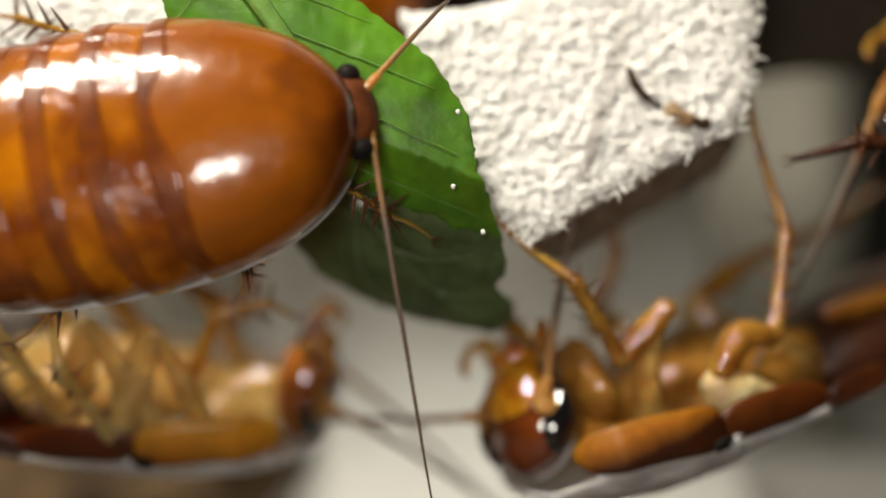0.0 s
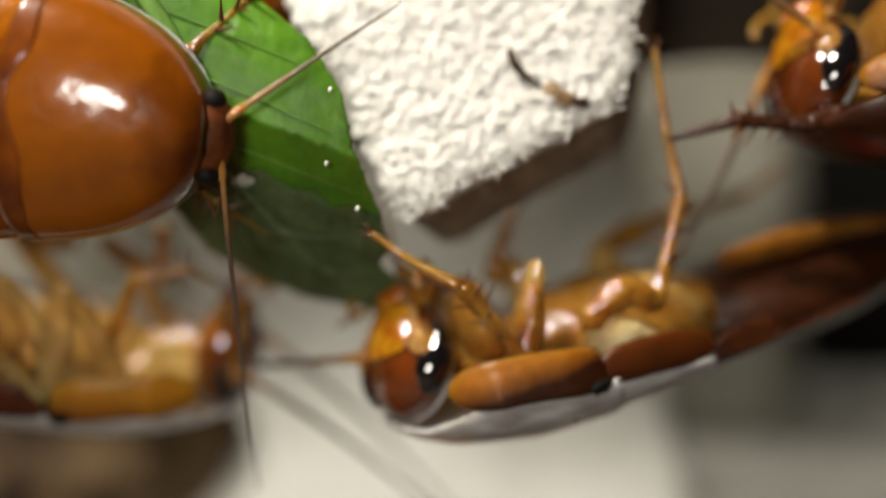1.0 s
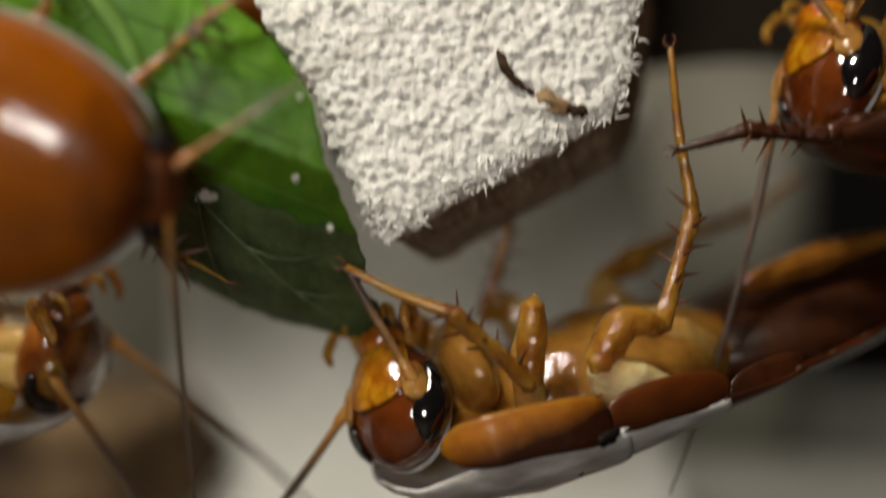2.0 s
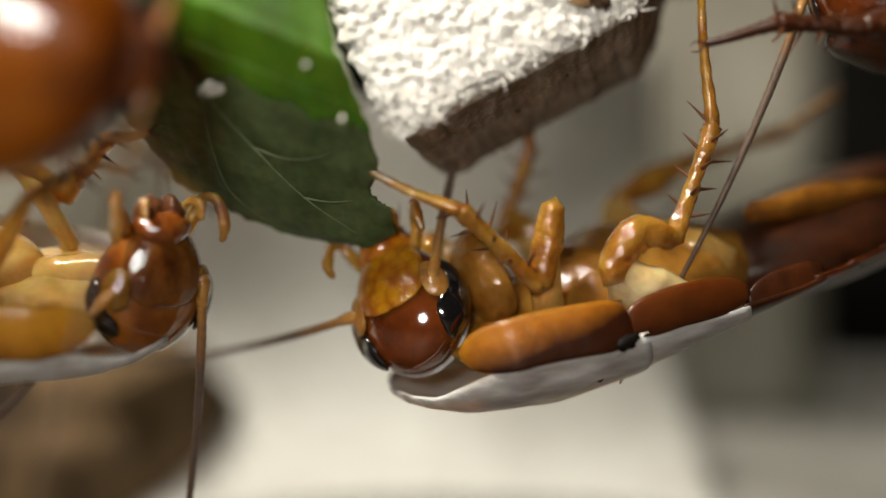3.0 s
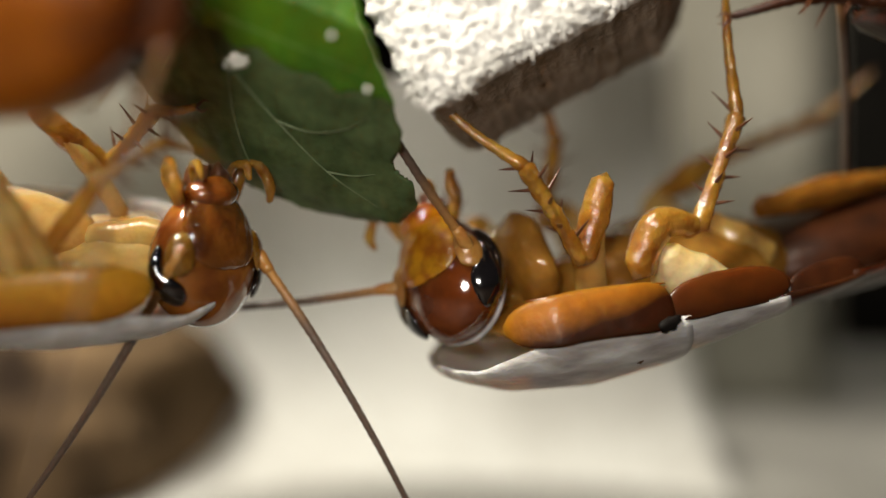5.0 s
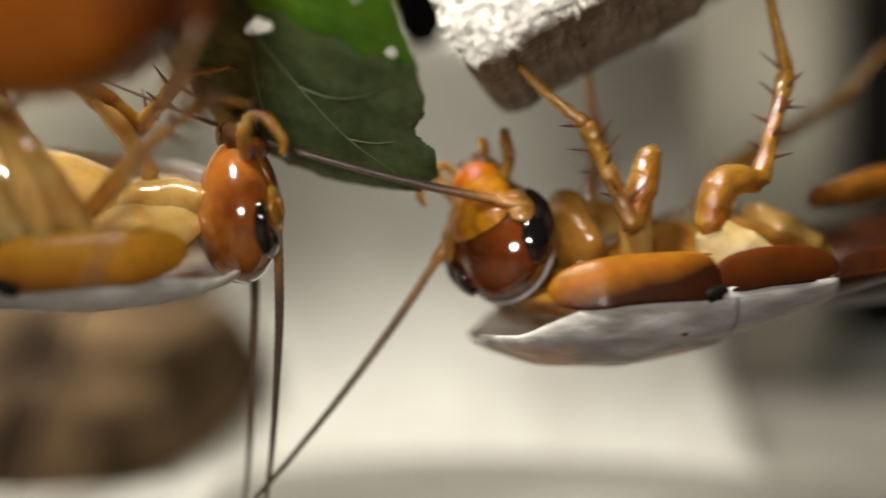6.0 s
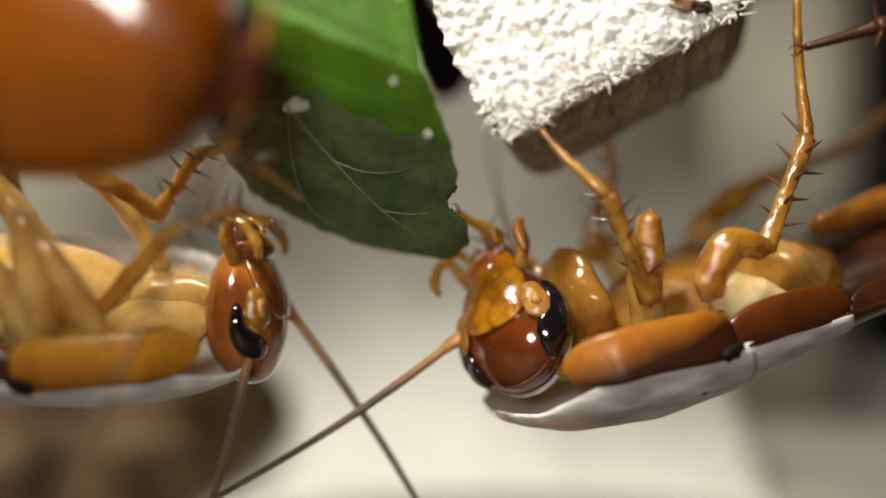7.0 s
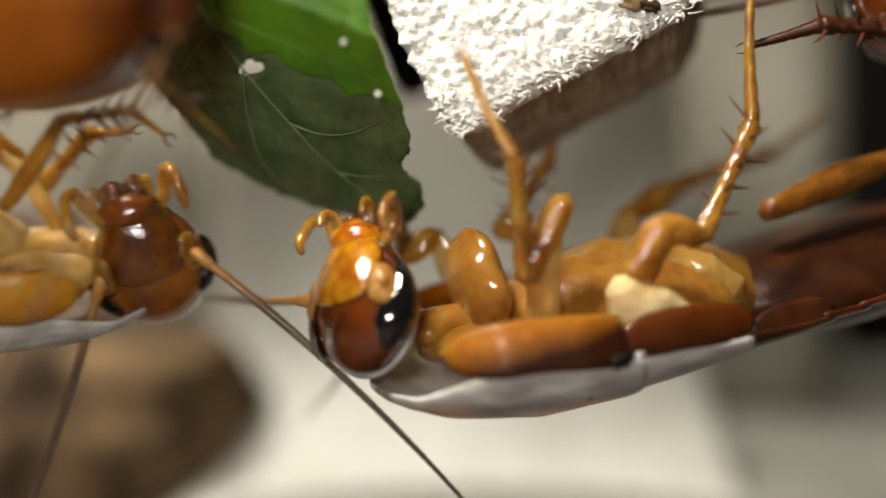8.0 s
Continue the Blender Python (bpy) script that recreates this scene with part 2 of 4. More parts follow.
def sheet(bm, fn, nu, nv):
    """A grid over u, v in 0..1."""
    g = [[bm.verts.new(fn(i / nu, j / nv)) for j in range(nv + 1)] for i in range(nu + 1)]
    for i in range(nu):
        for j in range(nv):
            bm.faces.new((g[i][j], g[i + 1][j], g[i + 1][j + 1], g[i][j + 1]))
    return g


# ---------- roaches ----------
# A roach in its own space: the neck at the origin, head towards +x, back towards +z.
def half_width(x):
    """Half the breadth of the back, along the body."""
    return float(np.interp(x, [-24.5, -23.5, -21, -17, -12, -8, -4.5, -2, -0.6, 0.3, 0.8, 1.05],
                           [0.2, 1.7, 3.1, 4.3, 4.9, 4.9, 4.5, 3.9, 3.05, 2.2, 1.4, 0.4]))


def bend(x):
    """How far the body curls towards the belly behind the middle."""
    return -0.007 * max(0.0, -x - 8) ** 2


def back_top(x):
    """How high the back vaults, along the body."""
    return float(np.interp(x, [-24, -13, -9.5, -6.2, -3.5, -1, 0.5, 1.5], [0.9, 1.5, 2.2, 3.15, 3.45, 3.1, 2.6, 2.2]))


def tergite(x0, x1, rim, top, lift=0.0, nu=18, nv=28):
    """One plate of the back, x0 behind, x1 before; its rear edge lifts over the next."""
    bm = bmesh.new()

    def at(u, v):
        x = x0 + (x1 - x0) * u
        a = (v - 0.5) * math.pi
        bow = 0.5 * math.cos(a) * (1 - u) if x0 > -20 else 0
        w = half_width(x) + lift * (1 - u)
        edge = rim + 1.0 * min(1.0, max(0.0, (x + 2.6) / 2.8)) ** 1.5
        z = bend(x) + edge + max(0.1, back_top(x) * top - edge) * max(math.cos(a), 0) ** 0.9 * min(1, w / 3.0) ** 0.5 + lift * (1 - u)
        return Vector((x - bow, w * math.sin(a), z + 0.03 * noise.noise(Vector((x * 0.8, a * 2, 1)))))
    sheet(bm, at, nu, nv)
    thicken(bm, -0.12)
    return bm


def back_dirt(thing, side):
    rnd = random.Random(8)
    for i in range(14):
        x, a = -0.8 - 8.0 * rnd.random(), side * (0.5 + 0.85 * rnd.random())
        w = half_width(x)
        z = 0.95 + max(0.1, back_top(x) - 0.95) * math.cos(a) ** 0.9 * min(1, w / 3.0) ** 0.5
        r = 0.05 + 0.07 * rnd.random() ** 2
        bm = bmesh.new()
        blob(bm, (x, w * math.sin(a), bend(x) + z), (r * 1.5, r, r), (0, 30 * i, 0), 0.5, 8, 6)
        part("dirt", bm, M_SPECK, thing, "dark dirt grain on the back")


def rim_roll(x0, x1, side, r, z, power=4.5):
    """The turned-down edge of a plate: a slanting band with a sharp upper border."""
    bm = bmesh.new()
    rings = []
    n, seg = 26, 14
    for i in range(n + 1):
        u = i / n
        x = x0 + (x1 - x0) * u
        rear, front = 1 - (1 - min(1.0, u / 0.5)) ** power, 1 - max(0.0, (u - 0.68) / 0.32) ** 2.6
        h = r * max(0.03, min(rear, front)) ** 0.5
        cy, cz = side * (half_width(x) - 0.08), bend(x) + z - 0.12 * math.sin(math.pi * u) + 0.3 * max(0.0, u - 0.6)
        rings.append([bm.verts.new((x, cy + side * (0.15 * h * math.cos(a) + 0.30 * math.sin(a) * h), cz + h * math.sin(a) * (1 + 0.12 * math.cos(2 * a))))
                      for a in (2 * math.pi * k / seg for k in range(seg))])
    for a, b in zip(rings, rings[1:]):
        for k in range(seg):
            bm.faces.new((a[k], a[(k + 1) % seg], b[(k + 1) % seg], b[k]))
    bm.faces.new(rings[0])
    bm.faces.new(rings[-1])
    return bm


def lumpy(bm, amount, waves):
    """Uneven soft skin."""
    for v in bm.verts:
        p = v.co * waves
        v.co += Vector((noise.noise(p), noise.noise(p + Vector((5, 1, 2))), noise.noise(p + Vector((2, 7, 4))))) * amount
    return bm


def leg(name, thing, chain, side, spines=True, fat=1.0, mat=None, hip=1.0, hip_mat=None, bow=0.0):
    """coxa, femur, tibia and tarsus down a chain of five joints; bow arches the femur, in mm."""
    mat = mat or M_LEG
    j = [Vector((x, y * side, z)) for x, y, z in chain]
    bm = bmesh.new()
    hip *= {"foreleg": 0.56, "midleg": 0.85, "hindleg": 1.0}[name]
    tube(bm, [j[0], (j[0] + j[1]) / 2 + Vector((0.25, 0, 0)), j[1]], [0.95 * fat * hip, 0.95 * fat * hip, 0.5 * fat * hip], 24, 20, 0.62)
    lumpy(bm, 0.08 * fat, 1.3)
    cox = part("coxa", bm, hip_mat or M_CREAM, thing, "pale cream upper leg joint")
    bm = bmesh.new()
    tube(bm, [j[1], (j[1] + j[2]) / 2 + Vector((0, -0.1 * side, -bow)), j[2]], [(0.45 + 0.3 * bow) * fat, {"foreleg": 0.55, "midleg": 0.78, "hindleg": 0.75}[name] * fat, 0.4 * fat], 22, 16, 0.8)
    lumpy(bm, 0.08 * fat, 2.0)
    fem = part("femur", bm, mat, thing)
    bm = bmesh.new()
    tube(bm, [j[2], (j[2] + j[3]) / 2, j[3]], [0.36 * fat, 0.28 * fat, 0.26 * fat, 0.32 * fat], 22, 12)
    lumpy(bm, 0.085 * fat, 4.2)
    tib = part("tibia", bm, mat, thing)
    if spines:
        axis = j[3] - j[2]
        rnd = random.Random(name)
        for i in range(11):
            f = 0.2 + 0.8 * i / 10
            c = j[2] + axis * f
            out = axis.orthogonal().normalized()
            out.rotate(Matrix.Rotation(i * 2.2 + rnd.random(), 3, axis.normalized()))
            d = (out + axis.normalized() * 0.45).normalized()
            bm = bmesh.new()
            tube(bm, [c, c + d * 0.5, c + d * (0.8 + 0.4 * rnd.random())], [0.095, 0.06, 0.012], 6, 6)
            part("spine", bm, M_SPINE, tib, "dark brown spine")
    bm = bmesh.new()
    tube(bm, [j[3], j[3].lerp(j[4], 0.5) + Vector((0.12, 0, 0.05)), j[4]], [0.24 * fat, 0.17 * fat, 0.14 * fat, 0.11 * fat], 15, 8, 1.0, 0.18)
    tar = part("tarsus", bm, mat, thing)
    bm = bmesh.new()
    d = (j[4] - j[3]).normalized()
    for s in (-1, 1):
        q = d.orthogonal().normalized() * s
        tube(bm, [j[4], j[4] + d * 0.25 + q * 0.2, j[4] + d * 0.5 + q * 0.12], [0.06, 0.045, 0.012], 6, 5)
    part("claw", bm, M_SPINE, tar, "dark paired claw")
    return j, (fem, tib, tar)


JAW = 1.22   # how much longer the head is towards the mouth than towards the crown


def skull(grow):
    """The head's round shell, grown by so many mm."""
    bm = bmesh.new()
    blob(bm, (0, 0, 0), (1.35 + grow, 1.95 + grow, 2.15 + grow), seg=56, rings=40)
    for v in bm.verts:
        f = max(0.0, -v.co.z) / 2.15
        v.co.y *= 1 - 0.30 * f * f
        v.co.x *= 1 - 0.10 * f
        v.co.x += 0.2 * f
        v.co.z *= 1 if v.co.z > 0 else JAW
    return bm


def on_skull(az, el, grow):
    """A point on the skull: az from the face round to the +y side, el towards the crown, in degrees."""
    a, e = radians(az), radians(el)
    p = Vector(((1.35 + grow) * math.cos(e) * math.cos(a), (1.95 + grow) * math.cos(e) * math.sin(a), (2.15 + grow) * math.sin(e)))
    f = max(0.0, -p.z) / 2.15
    p.y *= 1 - 0.30 * f * f
    p.x = p.x * (1 - 0.10 * f) + 0.2 * f
    p.z *= 1 if p.z > 0 else JAW
    return p


def skin_patch(line, widths, swell, n=28, m=12, base=0.03):
    """A smooth raised patch on the skull along a line of (az, el)."""
    pts = spline([(a, e, 0) for a, e in line], n + 1)
    bm = bmesh.new()

    def at(u, v):
        i = min(int(round(u * n)), n)
        p = pts[i]
        d = pts[min(i + 1, n)] - pts[max(i - 1, 0)]
        d.normalize()
        w = float(np.interp(u, np.linspace(0, 1, len(widths)), widths)) * max(0.03, 1 - (2 * u - 1) ** 8) ** 0.5
        t = 2 * v - 1
        q = p + Vector((-d.y, d.x, 0)) * w * t
        return on_skull(q.x, q.y, base + swell * (1 - t * t) * (1 - (2 * u - 1) ** 4))
    sheet(bm, at, n, m)
    thicken(bm, -0.1)
    return bm


def head_of(thing, shell, face, eye_width=1.0, eye_length=1.0, socket=None):
    """The head, its mouth towards -z, its face towards +x."""
    head = part("head", skull(0.0), shell, thing, "glossy red-brown head")
    part("face_plate", skin_patch([(0, 3), (0, -18), (0, -42), (0, -72)], [30, 46, 58, 66], 0.1), face, head, "mottled amber-orange face plate")
    bm = bmesh.new()
    blob(bm, (0.62, 0, -2.25), (0.74, 0.95, 0.66), seg=24, rings=16, wob=0.12)
    part("labrum", bm, face, head)
    if not socket:
        bm = bmesh.new()
        tube(bm, [(-0.3, 1.93 * math.sin(a), 2.12 * math.cos(a)) for a in np.linspace(-1.7, 1.7, 14)], [0.04, 0.09, 0.11, 0.09, 0.04], 40, 6)
        part("head_margin", bm, M_PALE, head, "thin pale margin round the skull")
    for s in (-1, 1):
        eye = skin_patch([(s * az, 12 + (el - 12) * eye_length) for az, el in ((76, -24), (79, -4), (72, 17), (48, 33))], [8 * eye_width, 15 * eye_width, 24 * eye_width, 21 * eye_width], 0.16, base=0.05)
        part("eye", eye, M_EYE, head, "glossy black kidney-shaped eye")
        bm = bmesh.new()
        blob(bm, (0.35, s * 0.42, -2.7), (0.5, 0.42, 0.62), (s * -14, 0, 0), seg=18, rings=12, wob=0.35)
        part("mandible", bm, M_SPINE, head, "dark brown mandible")
        part("antenna_socket", skin_patch([(s * 50, -22), (s * 50, -8), (s * 46, 6)], [9, 15, 10], 0.12, 16, 12, 0.07), socket or M_SOCKET, head, "pale peach socket of the feeler")
        for k, (pts, radii) in enumerate((
                ([(0.3, s * 1.0, -2.0), (0.25, s * 1.35, -2.75), (0.45, s * 1.5, -3.3)], [0.22, 0.26, 0.2]),
                ([(0.45, s * 1.5, -3.3), (0.9, s * 1.75, -3.25), (1.35, s * 1.85, -2.5), (1.3, s * 1.85, -2.0)], [0.17, 0.2, 0.21, 0.12]),
                ([(0.55, s * 0.6, -2.6), (0.8, s * 0.8, -3.2), (1.25, s * 0.95, -3.2), (1.4, s * 0.95, -2.75)], [0.13, 0.16, 0.15, 0.09]))):
            bm = bmesh.new()
            tube(bm, pts, radii, 14, 10)
            lumpy(bm, 0.05, 2.5)
            part("palp", bm, M_LEG, head)
    return head


def antenna(thing, length, r=0.15, bend=0.12):
    """A long feeler along +x from its root."""
    bm = bmesh.new()
    pts = [(length * f, 0, -length * bend * f * f) for f in np.linspace(0, 1, 6)]
    tube(bm, pts, [r, r, r * 0.8, r * 0.65, r * 0.45, r * 0.22], 90, 7, 1.0, 0.14)
    feeler = part("antenna", bm, M_ANT, thing, "long ringed brown feeler")
    bm = bmesh.new()
    tube(bm, [(-0.25, 0, 0), (0.2, 0, 0), (0.75, 0, -0.02)], [r * 1.3, r * 1.7, r * 1.35], 10, 10)
    part("scape", lumpy(bm, 0.03, 3.0), M_SOCKET, feeler, "amber first joint of the feeler")
    return feeler


def roach(label, back, rim_mat, legs_near, legs_far, near, eye_width=1.0, shell=None, leg_mat=None, hip=1.08, pale=False):
    """near: -1 or 1, the side whose legs are posed one by one."""
    thing = tagged(new("cockroach"), label, "cockroach", "cockroaches feeding at the leaf")
    part("pronotum", tergite(-6.3, 1.05, 0.9, 1.0, 0.0, nu=30), back, thing)
    part("mesonotum", tergite(-10.0, -6.0, 0.85, 0.98, 0.03), back, thing)
    part("metanotum", tergite(-13.2, -9.8, 0.8, 0.97, 0.03), M_BROWN, thing, "dark brown rear thorax plate")
    x = -13.0
    for i in range(7):
        part("abdomen_plate", tergite(x - 1.75, x + 0.2, 0.7, 1.0, 0.06, nu=6, nv=20), M_BROWN, thing, "dark brown abdomen plate")
        x -= 1.6
    for s in (near,) if pale else (-1, 1):
        part("pronotum_rim", rim_roll(-5.9, -0.5, s, 0.92, 0.46, 9), rim_mat, thing, "translucent gold rim of the neck shield, dark at its edges")
        bm = bmesh.new()
        tube(bm, [(x, s * (half_width(x) - 0.33), 0.46 - 0.83 + 0.12 * abs(x + 3.2) ** 2 / 6) for x in np.linspace(-5.75, -1.3, 9)], [0.03, 0.06, 0.06, 0.06, 0.03], 30, 6)
        part("rim_border", bm, M_SEAM, thing, "dark brown upper border of the rim")
        bm = bmesh.new()
        blob(bm, (-5.5, s * (half_width(-5.5) + 0.2), 1.0), (0.42, 0.1, 0.24), (0, -18, 0), 0.4, 16, 10)
        part("rim_spot", bm, M_DULL, thing, "black spot at the rear corner of the rim")
        part("mesonotum_rim", rim_roll(-10.2, -5.6, s, 0.74, 0.42, 3), M_RIM, thing, "red-brown rim")
        part("metanotum_rim", rim_roll(-13.3, -10.1, s, 0.48, 0.65), M_BROWN, thing, "dark brown rim")
    bm = bmesh.new()
    blob(bm, (-8.6 if pale else -8.2, 0, 0.5), (5.5, 2.5, 1.8) if pale else (5.5, 3.4, 2.3), seg=40, rings=24)
    for v in bm.verts:
        v.co.y *= float(np.interp(v.co.x, [-9, -4, -1.3], [1, 0.85, 0.45]))
        v.co.z += 0.35 * noise.noise(v.co * 0.6)
        v.co.y += 0.25 * noise.noise(v.co * 0.8 + Vector((3, 3, 3)))
    part("thorax", bm, M_CREAM if pale else M_BELLY, thing, "translucent amber underside")
    bm = bmesh.new()
    blob(bm, (-16.6, 0, 0.8), (6.8, 3.9, 1.9), seg=28, rings=18)
    for v in bm.verts:
        v.co.z += bend(v.co.x)
    part("abdomen", bm, M_BROWN, thing, "dark brown abdomen")
    tint = {"foreleg": M_LEG, "midleg": M_CREAM_LIGHT if pale else M_LEG, "hindleg": M_CREAM_LIGHT if pale else M_HIND}
    legs = [leg(nm, thing, ch, near, fat=0.62 if pale and nm == "foreleg" else 1.0, mat=leg_mat or tint[nm], hip=hip * (1.3 if nm == "midleg" and not pale else 1.0),
                hip_mat=M_CREAM_LIGHT if pale else M_COXA if nm == "midleg" else None, bow=0.75 if nm == "midleg" and not pale else 0.0) for nm, ch in legs_near] + [leg(nm, thing, ch, -near, hip=hip) for nm, ch in legs_far]
    bm = bmesh.new()
    slim = 0.55 if pale else 1.0
    tube(bm, [(-3.4, 0, 0.5), (-1.8, 0, 0.4), (-0.6, 0, 0.3)], [1.2 * slim, 0.7, 0.7], 10, 16)
    blob(bm, (-2.7, 0, 1.0), (2.2, 2.9, 0.8), seg=28, rings=16)
    lumpy(bm, 0.25, 0.9)
    part("neck", bm, M_CREAM if pale else M_BELLY, thing, "soft amber neck skin")
    if not pale:
        bm = bmesh.new()
        blob(bm, (-2.7, 0, -0.9), (0.85, 2.0, 1.9), (0, -8, 0), 0.15)
        part("collar", bm, M_BELLY, thing, "translucent amber dome behind the head")
    head = head_of(thing, shell or M_HEAD, M_SIDEFACE if pale else M_FACE, eye_width, 0.7 if pale else 1.0, M_LEG if pale else None)
    back_dirt(thing, near)
    a = antenna(thing, 15)
    b = antenna(thing, 15)
    return thing, head, a, b, legs


LEGS_NEAR = [
    ("foreleg", [(-4.0, 2.4, 0.4), (-4.4, 3.0, -3.4), (-4.4, 3.4, -0.8), (-3.1, 3.3, -4.2), (-1.0, 2.0, -6.9)]),
    ("midleg", [(-7.9, 3.6, 0.6), (-6.1, 3.8, -1.1), (-8.4, 4.2, -1.7), (-10.4, 3.6, -5.2), (-10.9, 2.4, -10.6)]),
    ("hindleg", [(-10.8, 2.2, 0.2), (-9.2, 1.6, -1.6), (-14.8, 1.0, -3.2), (-20.5, 1.0, -4.2), (-23.0, 0.8, -5.6)])]
LEGS_FAR = [
    ("foreleg", [(-3.6, 2.2, 0.2), (-2.2, 2.6, -2.4), (-1.5, 2.8, -1.2), (-0.3, 1.6, -3.3), (1.0, 1.0, -3.7)]),
    ("midleg", [(-7.0, 2.4, 0.0), (-5.8, 3.0, -2.3), (-5.0, 3.2, -1.6), (-5.6, 2.6, -5.0), (-5.0, 1.8, -7.5)]),
    ("hindleg", [(-10.5, 2.4, 0.0), (-9.8, 2.8, -2.2), (-13.2, 3.2, -3.2), (-18.0, 3.2, -4.0), (-20.0, 2.4, -5.4)])]

LEGS_RIGHT = [("foreleg", [(-3.0, 1.6, 0.6), (-1.4, 1.8, 1.6), (0.9, 1.8, 2.1), (3.4, 1.6, 1.9), (5.6, 1.2, 2.5)])] + LEGS_NEAR[1:]

LEGS_LEFT = [
    ("foreleg", [(-5.6, 2.6, 0.6), (-4.8, 3.2, 0.8), (-2.8, 3.4, -1.9), (-0.9, 2.9, -2.8), (0.0, 2.3, -2.2)]),
    ("midleg", [(-3.4, 3.2, 1.0), (-5.3, 3.2, -3.9), (-4.0, 3.9, 0.6), (-8.0, 3.8, -1.5), (-9.2, 2.8, -3.0)]),
    ("hindleg", [(-5.4, 3.3, 1.0), (-7.6, 3.4, -4.1), (-5.9, 4.0, 0.6), (-10.2, 3.6, -2.6), (-12.4, 2.8, -4.4)])]
LEGS_LEFT_FAR = [
    ("foreleg", [(-3.0, 1.6, 0.2), (-5.4, 1.8, -3.4), (-3.4, 2.2, -1.2), (-1.4, 1.8, -3.4), (0.2, 1.2, -3.8)]),
    ("midleg", [(-7.0, 1.6, 0.0), (-9.6, 1.8, -3.9), (-8.0, 2.6, -1.6), (-8.4, 2.4, -5.0), (-7.6, 1.8, -7.2)]),
    ("hindleg", [(-10.0, 1.6, 0.0), (-12.6, 1.8, -3.6), (-13.0, 2.6, -2.4), (-17.0, 2.8, -4.0), (-19.0, 2.4, -5.4)])]

FLIP_Y = Matrix.Rotation(math.pi, 3, "Y")   # head towards -x, back down
FLIP_X = Matrix.Rotation(math.pi, 3, "X")   # head towards +x, back down

main_roach, main_head, main_ant_a, main_ant_b, main_legs = roach(
    "amber cockroach hanging back down, chewing the leaf", M_PALE, M_ORANGE, LEGS_NEAR, LEGS_FAR, -1)
left_roach, left_head, left_ant_a, left_ant_b, left_legs = roach(
    "pale amber cockroach with brown head hanging under the leaf", M_PALE, M_GOLD, LEGS_LEFT, LEGS_LEFT_FAR, 1, 0.5, M_HEADSIDE, None, 0.95, True)
right_roach, right_head, right_ant_a, right_ant_b, right_legs = roach(
    "dark amber cockroach clinging beside the white board", M_BROWN, M_ORANGE, LEGS_RIGHT, LEGS_FAR, -1, 1.0, None, M_BROWN)


# the nymph: broad amber back towards the viewer
def nymph():
    thing = tagged(new("cockroach_nymph"), "broad glossy amber cockroach nymph crawling over the leaf", "cockroach",
                   "cockroaches feeding at the leaf")

    def width(x):
        return 4.15 * max(0.02, 1 - abs((x + 7.4) / (7.65 if x > -7.4 else 9.6)) ** 2.3) ** 0.5

    def plate(x0, x1, lift, share=1.0, rise=0.0):
        bm = bmesh.new()

        def at(u, v):
            u *= share + 0.07 * noise.noise(Vector((v * 7, x0, 0))) if share < 1 else 1
            x = x0 + (x1 - x0) * u
            a = (v - 0.5) * math.pi
            w = width(x) + lift * (1 - u) + rise
            bow = 0.9 * math.cos(a) * (1 - u) - 0.45 * (1 - u)
            return Vector((x - bow, w * math.sin(a), (0.45 + 0.55 * min(1, w / 4)) * 2.6 * max(math.cos(a), 0) ** 0.75 + lift * (1 - u) - 0.4 + rise))
        sheet(bm, at, 26 if share == 1 else 6, 40)
        thicken(bm, -0.1)
        return bm
    part("pronotum", plate(-5.6, 0.15, 0.1), M_SHIELD, thing, "glossy amber neck shield, red-brown over the head")
    part("plate_seam", plate(-5.6, 0.15, 0.1, 0.11, 0.02), M_SEAM, thing, "red-brown hind border of the plate")
    edges = [-5.4, -7.2, -8.8, -10.3, -11.6, -12.7, -13.8, -15.0, -16.6]
    for i, (a, b) in enumerate(zip(edges, edges[1:])):
        part("back_plate", plate(b - 0.25, a + 0.15, 0.2), M_AMBER if i < 3 else M_SEAM, thing)
        part("plate_seam", plate(b - 0.25, a + 0.15, 0.2, 0.28, 0.02), M_SEAM, thing, "red-brown hind border of the plate")
    bm = bmesh.new()
    sheet(bm, lambda u, v: Vector((-16.6 + 16.6 * u, (width(-16.6 + 16.6 * u) + 0.27) * (2 * v - 1), -0.5 - 0.1 * (2 * v - 1) ** 2)), 40, 24)
    thicken(bm, 0.08)
    part("side_margin", bm, M_PALE, thing, "pale translucent margin under the back plates")
    bm = bmesh.new()
    blob(bm, (-8.2, 0, -0.6), (8.0, 3.6, 1.2))
    part("underside", bm, M_CREAM, thing, "pale cream underside")
    bm = bmesh.new()
    blob(bm, (0.0, 0, 0.0), (0.95, 1.5, 0.85))
    head = part("head", bm, M_MATT, thing, "dark red-brown head")
    for s in (-1, 1):
        bm = bmesh.new()
        blob(bm, (0.2, s * 1.22, 0.3), (0.4, 0.36, 0.4))
        part("eye", bm, M_DULL, head, "black eye")
    for s in (-1, 1):
        k = 1.0 if s > 0 else 0.6
        leg("foreleg", thing, [(-2.2, 2.0, -0.6), (-1.2, 2.6, -1.2), (-0.8, 3.0 * k, -1.4), (0.6, 4.8 * k, -2.6), (1.8, 6.2 * k, -3.6)], s, True, 0.5 if s > 0 else 0.34)
        leg("midleg", thing, [(-5.0, 2.2, -0.6), (-4.6, 3.2 * k, -1.2), (-3.8, 4.4 * k, -1.3), (-4.6, 6.4 * k, -2.6), (-5.2, 7.2 * k, -4.0)], s, True, 0.5 if s > 0 else 0.34)
